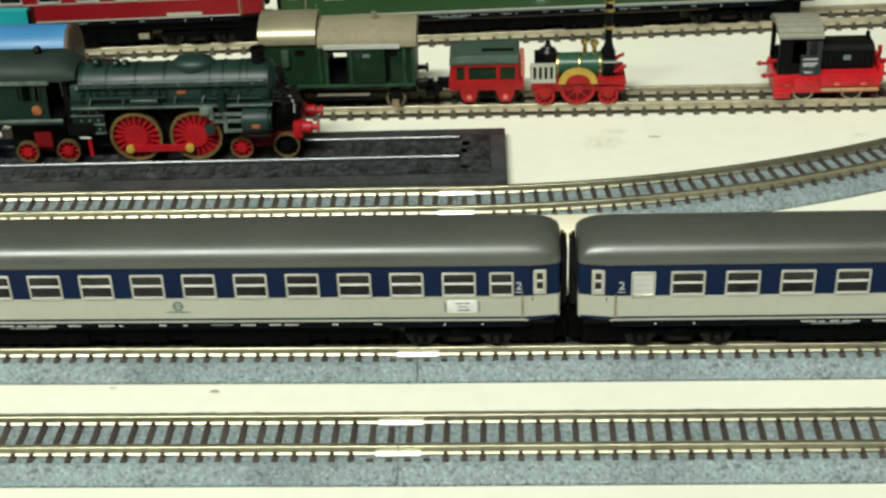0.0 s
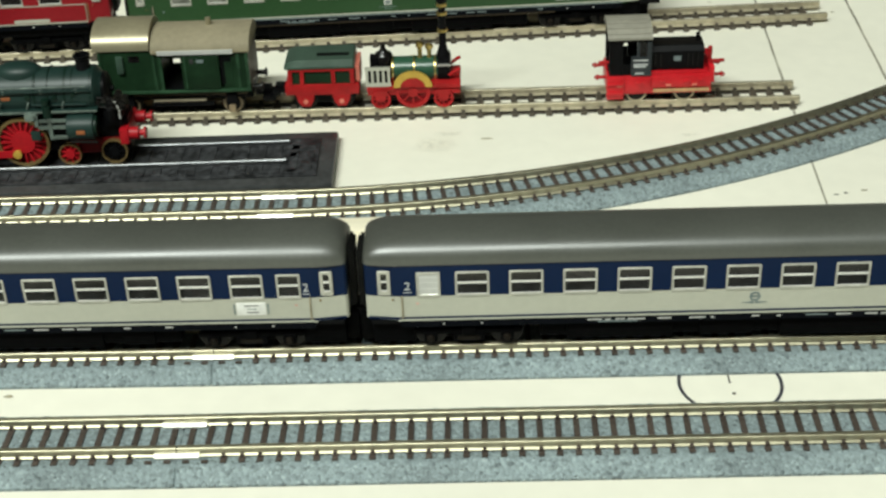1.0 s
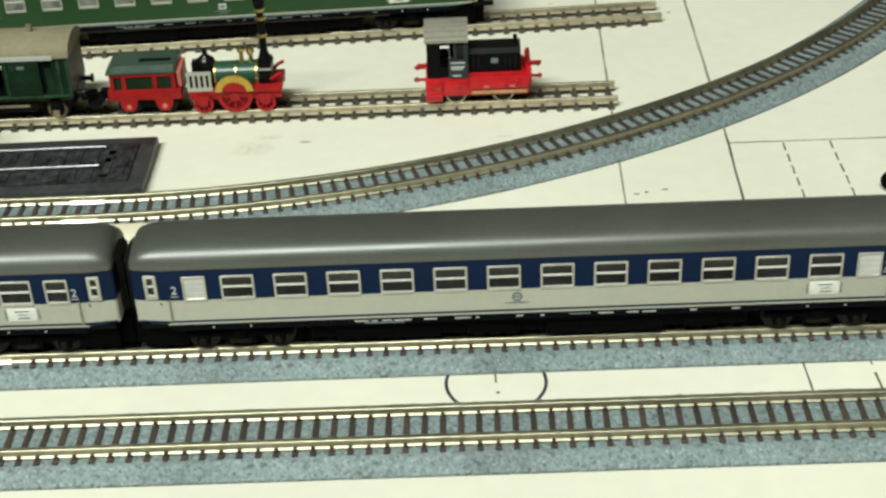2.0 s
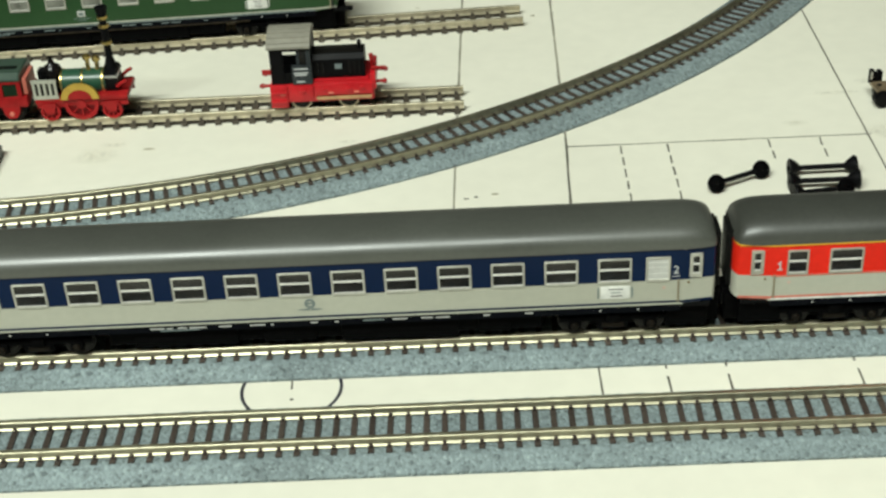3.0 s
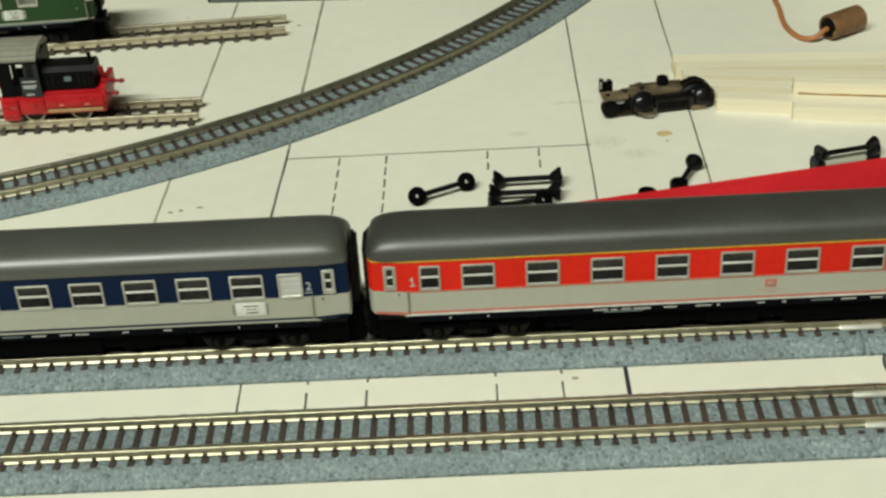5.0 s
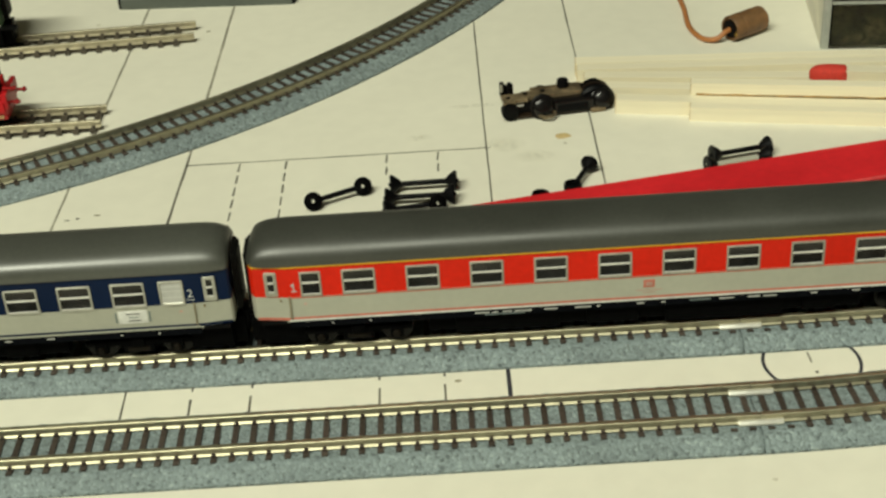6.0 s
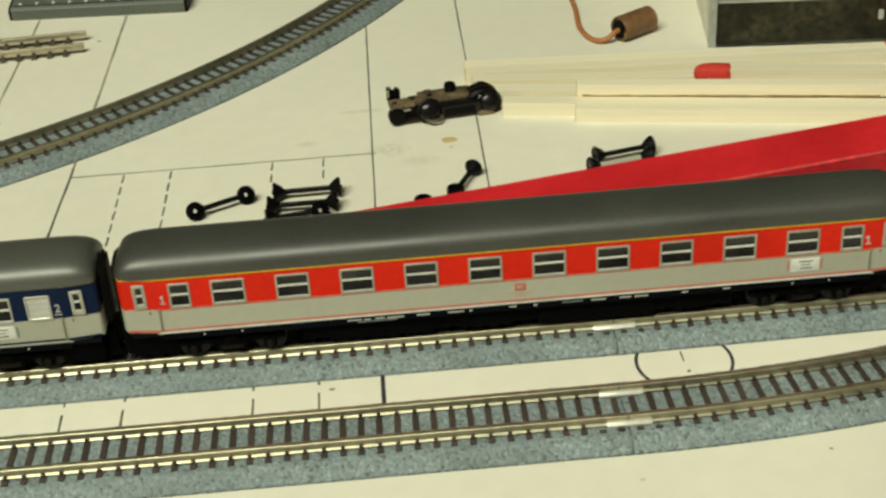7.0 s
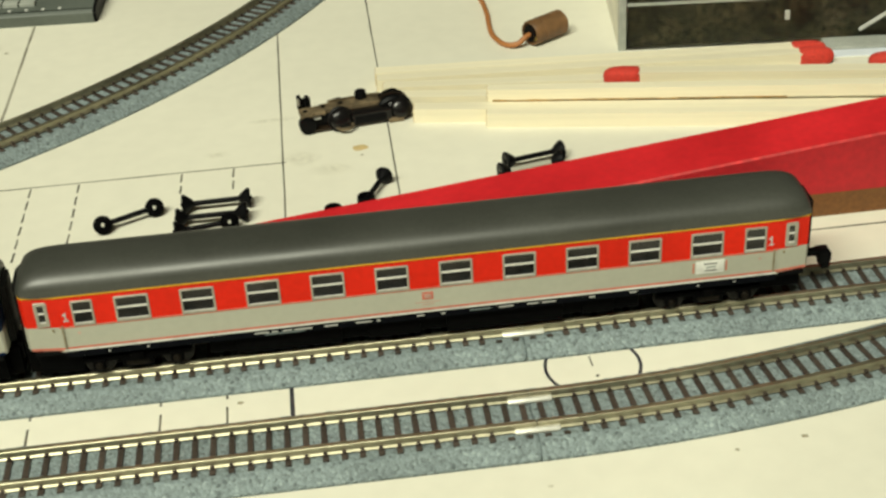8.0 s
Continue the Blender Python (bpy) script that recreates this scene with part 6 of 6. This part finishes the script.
    for u, y in ((-3.2, 3.3), (8.0, 3.6)):
        part("wheel", add_lathe(bmesh.new(), [(0.6, -0.5), (2.1, -0.45), (2.1, 0.1), (1.8, 0.5), (0.5, 0.7)], u, y, 2.1, "y", 24), GUNMETAL, p, "dark shiny metal wheel")
    # clip standing at the end
    part("clip", box(-11.4, -8.8, 2.6, 3.2, 3.2, 5.6, 0.15), BLACK, p, "black standing clip")
    for u, h in ((-11.1, 6.2), (-9.5, 5.9)):
        part("clip_prong", box(u - 0.42, u + 0.42, 2.2, 3.5, 3.2, h, 0.18), BLACK, p)
    part("clip_face", box(-11.5, -11.1, 2.0, 2.5, 4.4, 6.0, 0.1), SILVER, p)


power_bogie()


def match_stick(x, y, z, rz, length, head=0, s=3.0):
    """A wooden match. head: 1 at its far (+x) end, -1 at its start, 0 out of sight."""
    m = thing("match_stick", "unused wooden match with red head" if head else "pale square wooden match", "match", x, y, z, rz, "pile of matches")
    bm = bmesh.new()
    n = 14
    start, stop = (2.5 if head < 0 else 0), (length - 2.5 if head > 0 else length)
    add_sweep(bm, [[(start + (stop - start) * k / n, o + random.uniform(-0.05, 0.05) * (0 < k < n), h + (random.uniform(-0.05, 0.0) if h else 0)) for o, h in ((0, 0), (s, 0), (s, s), (0, s))] for k in range(n + 1)])
    part("stick", bm, MATCH_WOOD, m, smooth=None)
    if head >= 0:
        part("cut_end", box(-0.14, 0.0, 0.08, s - 0.08, 0.08, s - 0.1, 0.05), MATCH_END, m, "rough cut end")
    if head:
        u0 = 0 if head < 0 else length
        d = -head
        prof = [(0.0, -0.85), (0.75, -0.72), (1.25, -0.35), (1.6, 0.3), (1.84, 1.3), (1.97, 2.8), (1.97, 4.8), (1.9, 6.2), (1.6, 6.45)]
        bm = bmesh.new()
        rings = []
        for r, h in prof:
            rings.append([(u0 + d * h, s / 2 + r * math.copysign(abs(math.cos(a)) ** 0.7, math.cos(a)), s / 2 + 0.03 + r * math.copysign(abs(math.sin(a)) ** 0.7, math.sin(a))) for a in (2 * math.pi * k / 16 for k in range(16))])
        add_sweep(bm, rings)
        part("match_head", bm, MATCH_HEAD, m, "rounded red match head", 60)
    return m


match_stick(83.6, 68.0, 0, -11.4, 95)
match_stick(69.6, 73.2, 0, -11.2, 100)
match_stick(66.0, 79.6, 0, -10.6, 100)
match_stick(64.5, 84.4, 0, -8.0, 100)
match_stick(63.5, 88.2, 0, -4.6, 95, 1)
match_stick(63.5, 91.6, 0, -4.8, 94.5, 1)
upper_match = match_stick(84.6, 73.3, 3.02, -10.6, 95, 0, 2.6)
# thin strip painted as the shadow line below this stick
part("grain_streak", add_sweep(bmesh.new(), [[(u, -0.06, 0.02), (u, 0.1, 0.02), (u, 0.1, 0.34 + 0.2 * noise.noise((u * 0.27, 1.0, 0.0))), (u, -0.06, 0.34 + 0.2 * noise.noise((u * 0.27, 1.0, 0.0)))] for u in range(1, 60)]), SEAM_SHADE, upper_match, "brown strip for the shade in the seam", None)
top_match = match_stick(109.3, 74.6, 3.1, -11.3, 80, -1)
# second strip: the dark seam under the headed match, put in as colour
part("grain_streak", add_sweep(bmesh.new(), [[(u, -0.08, 0.5), (u, 0.1, 0.5), (u, 0.1, 0.8 + 0.1 * noise.noise((u * 0.31, 5.0, 0.0))), (u, -0.08, 0.8 + 0.1 * noise.noise((u * 0.31, 5.0, 0.0)))] for u in range(7, 79)]), SEAM_SHADE, top_match, "brown strip for the shade in the seam", None)
match_stick(165.5, 75.6, 0, -8, 40, -1)

lath = thing("wooden_lath", "pale wooden lath lying against the curved track", "lath", -126, 33.0, 0, 0.6)
part("lath_body", box(-24, 24, -2.4, 2.4, 0, 2.6, 0.15), MATCH_WOOD, lath)

wedge = thing("red_wedge_box", "red card wedge with brown striking strip along its side", "box", 100, 22.5, 0)
rings = []
for u in (-78, 95):
    h = 10.2 + 0.111 * u
    rings.append([(u, 0, 0), (u, 12.2, 0), (u, 12.0, h), (u, 6.0, h + 0.05), (u, 0.35, h), (u, 0, h - 0.35)])
part("wedge_body", add_sweep(bmesh.new(), rings), WEDGE_RED, wedge, "red card body")
# front face laid on in the darker red that holds its shade
part("side_panel", add_sweep(bmesh.new(), [[(u, -0.12, 4.6), (u, 0.02, 4.6), (u, 0.02, 10.2 + 0.111 * u - 0.25), (u, -0.12, 10.2 + 0.111 * u - 0.25)] for u in (-40, 95)]), WEDGE_SIDE_SHADE, wedge, "red side face with shade in its colour")
part("striking_strip", box(-40, 95, -0.18, 0.02, 0, 4.6), STRIKER, wedge, "brown striking strip")
part("worn_edge", add_sweep(bmesh.new(), [[(u, -0.05, 10.2 + 0.111 * u - 0.36), (u, 0.3, 10.2 + 0.111 * u - 0.04), (u, 0.3, 10.2 + 0.111 * u + 0.04), (u, -0.04, 10.2 + 0.111 * u - 0.26)] for u in (-40, 95)]), EDGE_RED, wedge, "worn pale edge")


def sleeve_plug():
    p = thing("sleeve_plug", "brown plastic plug sleeve with orange wire", "plug", 98.5, 104.7, 2.8, 32)
    part("sleeve", add_lathe(bmesh.new(), [(1.4, 1.2), (2.3, 0.0), (2.6, 0.0), (2.8, 0.3), (2.8, 2.2), (2.62, 2.3), (2.62, 2.7), (2.8, 2.8), (2.8, 9.0), (2.5, 9.3), (0, 9.3)], 0, 0, 0, "x", 28), PLUG, p, "brown plastic sleeve")
    part("sleeve_hole", cyl(0.5, 0.0, 0.0, 1.9, 1.2, "x", 18), BLACK, p)
    part("screw", cyl(0.4, -1.9, -0.6, 0.55, 0.9, "x", 10), BRASS, p)
    m = pose(98.5, 104.7, 2.8, 0, 0, 32).inverted()
    path = [(99.6, 105.3, 2.8), (97.6, 104.2, 2.4), (95.9, 103.6, 1.3), (94.2, 104.0, 0.8), (92.7, 105.6, 0.6), (91.6, 108.5, 0.6), (91.0, 112.5, 0.6), (91.2, 117.5, 0.6), (91.6, 124, 0.6), (91, 134, 0.6), (87, 150, 0.6), (80, 170, 0.6)]
    pts = []
    for k in range(len(path) - 1):
        a, b = Vector(path[k]), Vector(path[k + 1])
        pa, pb = Vector(path[max(k - 1, 0)]), Vector(path[min(k + 2, len(path) - 1)])
        for j in range(5):
            t = j / 5
            pts.append(0.5 * (2 * a + (b - pa) * t + (2 * pa - 5 * a + 4 * b - pb) * t * t + (3 * a - pa - 3 * b + pb) * t ** 3))
    part("wire", tube([m @ q for q in pts], 0.58, 10), COPPER, p, "orange-brown wire", 60)


sleeve_plug()

case = thing("clear_plastic_case", "clear plastic display case with dark lining", "box", 116.8, 97.4, 0, -6.5)
bm = bmesh.new()
add_box(bm, 0, 1.4, 0, 60, 0, 26, 0.2)
part("case_side", bm, CLEAR_LIT, case, "pale side for light through clear plastic")
part("case_front", box(1.4, 110, 0, 1.2, 0, 26, 0.2), CLEAR, case, "clear plastic front")
part("case_back", box(1.4, 110, 58.8, 60, 0, 26, 0.2), CLEAR, case)
part("case_lid_edge", box(1.6, 110, -0.25, 0.0, 10.3, 10.9), CASE_PALE, case, "pale lid seam")
part("case_lining", box(1.9, 109, 1.25, 58, 0.15, 22, 0.2), CASE_DARK, case, "dark mottled lining")
part("case_corner", box(-0.1, 1.5, -0.1, 1.3, 0, 26.1, 0.1), CASE_PALE, case)
part("case_foot", box(43.6, 110, -5.6, -0.3, 0.35, 0.95, 0.15), CASE_PALE, case, "hazy plastic foot")
part("case_slip", tube([(51.5, -0.4, 2.4), (58.5, -0.4, 7.0)], 0.45, 8), FROST, case, "pale strip behind the front")
part("case_label", box(35.4, 36.4, -0.4, 0, 5.6, 7.6), FROST, case)

PAPER = mat("bluish_white_paper", (0.74, 0.79, 0.86), 0.7, grain=500, vary=0.03)
slip = thing("paper_slip", "white paper slip lying beside the matches", "paper", 160, 84, 0, -6)
part("paper", box(0, 40, 0, 3.6, 0, 0.3), PAPER, slip)

pad = thing("grey_control_box", "grey plastic control box with a row of white dots", "box", -20, 142.6, 0, -4.3)
part("casing", prism_x([(0, 0), (26, 0), (26, 6.5), (1.6, 3.4), (0.5, 3.1), (0, 2.5)], -21.0, 20.6), CASE_GREY, pad, "sloping grey casing")
for u in (-21.0, 20.6):
    part("end_cap", prism_x([(0.3, 0), (25, 0), (25, 6.2), (1.6, 3.1), (0.3, 2.2)], u - 0.7, u + 0.7), BLACK, pad, "black end cap")
part("edge_line", box(-20.8, 20.4, 0.9, 1.1, 3.2, 3.36), BLACK, pad)
for k in range(9):
    u = 12.8 - 3.95 * k
    part("dot", cyl(u, 1.75, 3.45, 0.42, 0.3, "z", 12), WHITE, pad, "white dot")
for k in range(5):
    part("key", box(3.0 - 4.0 * k, 6.6 - 4.0 * k, 3.4, 6.4, 3.3, 4.5, 0.2), CASE_PALE, pad, "pale key")
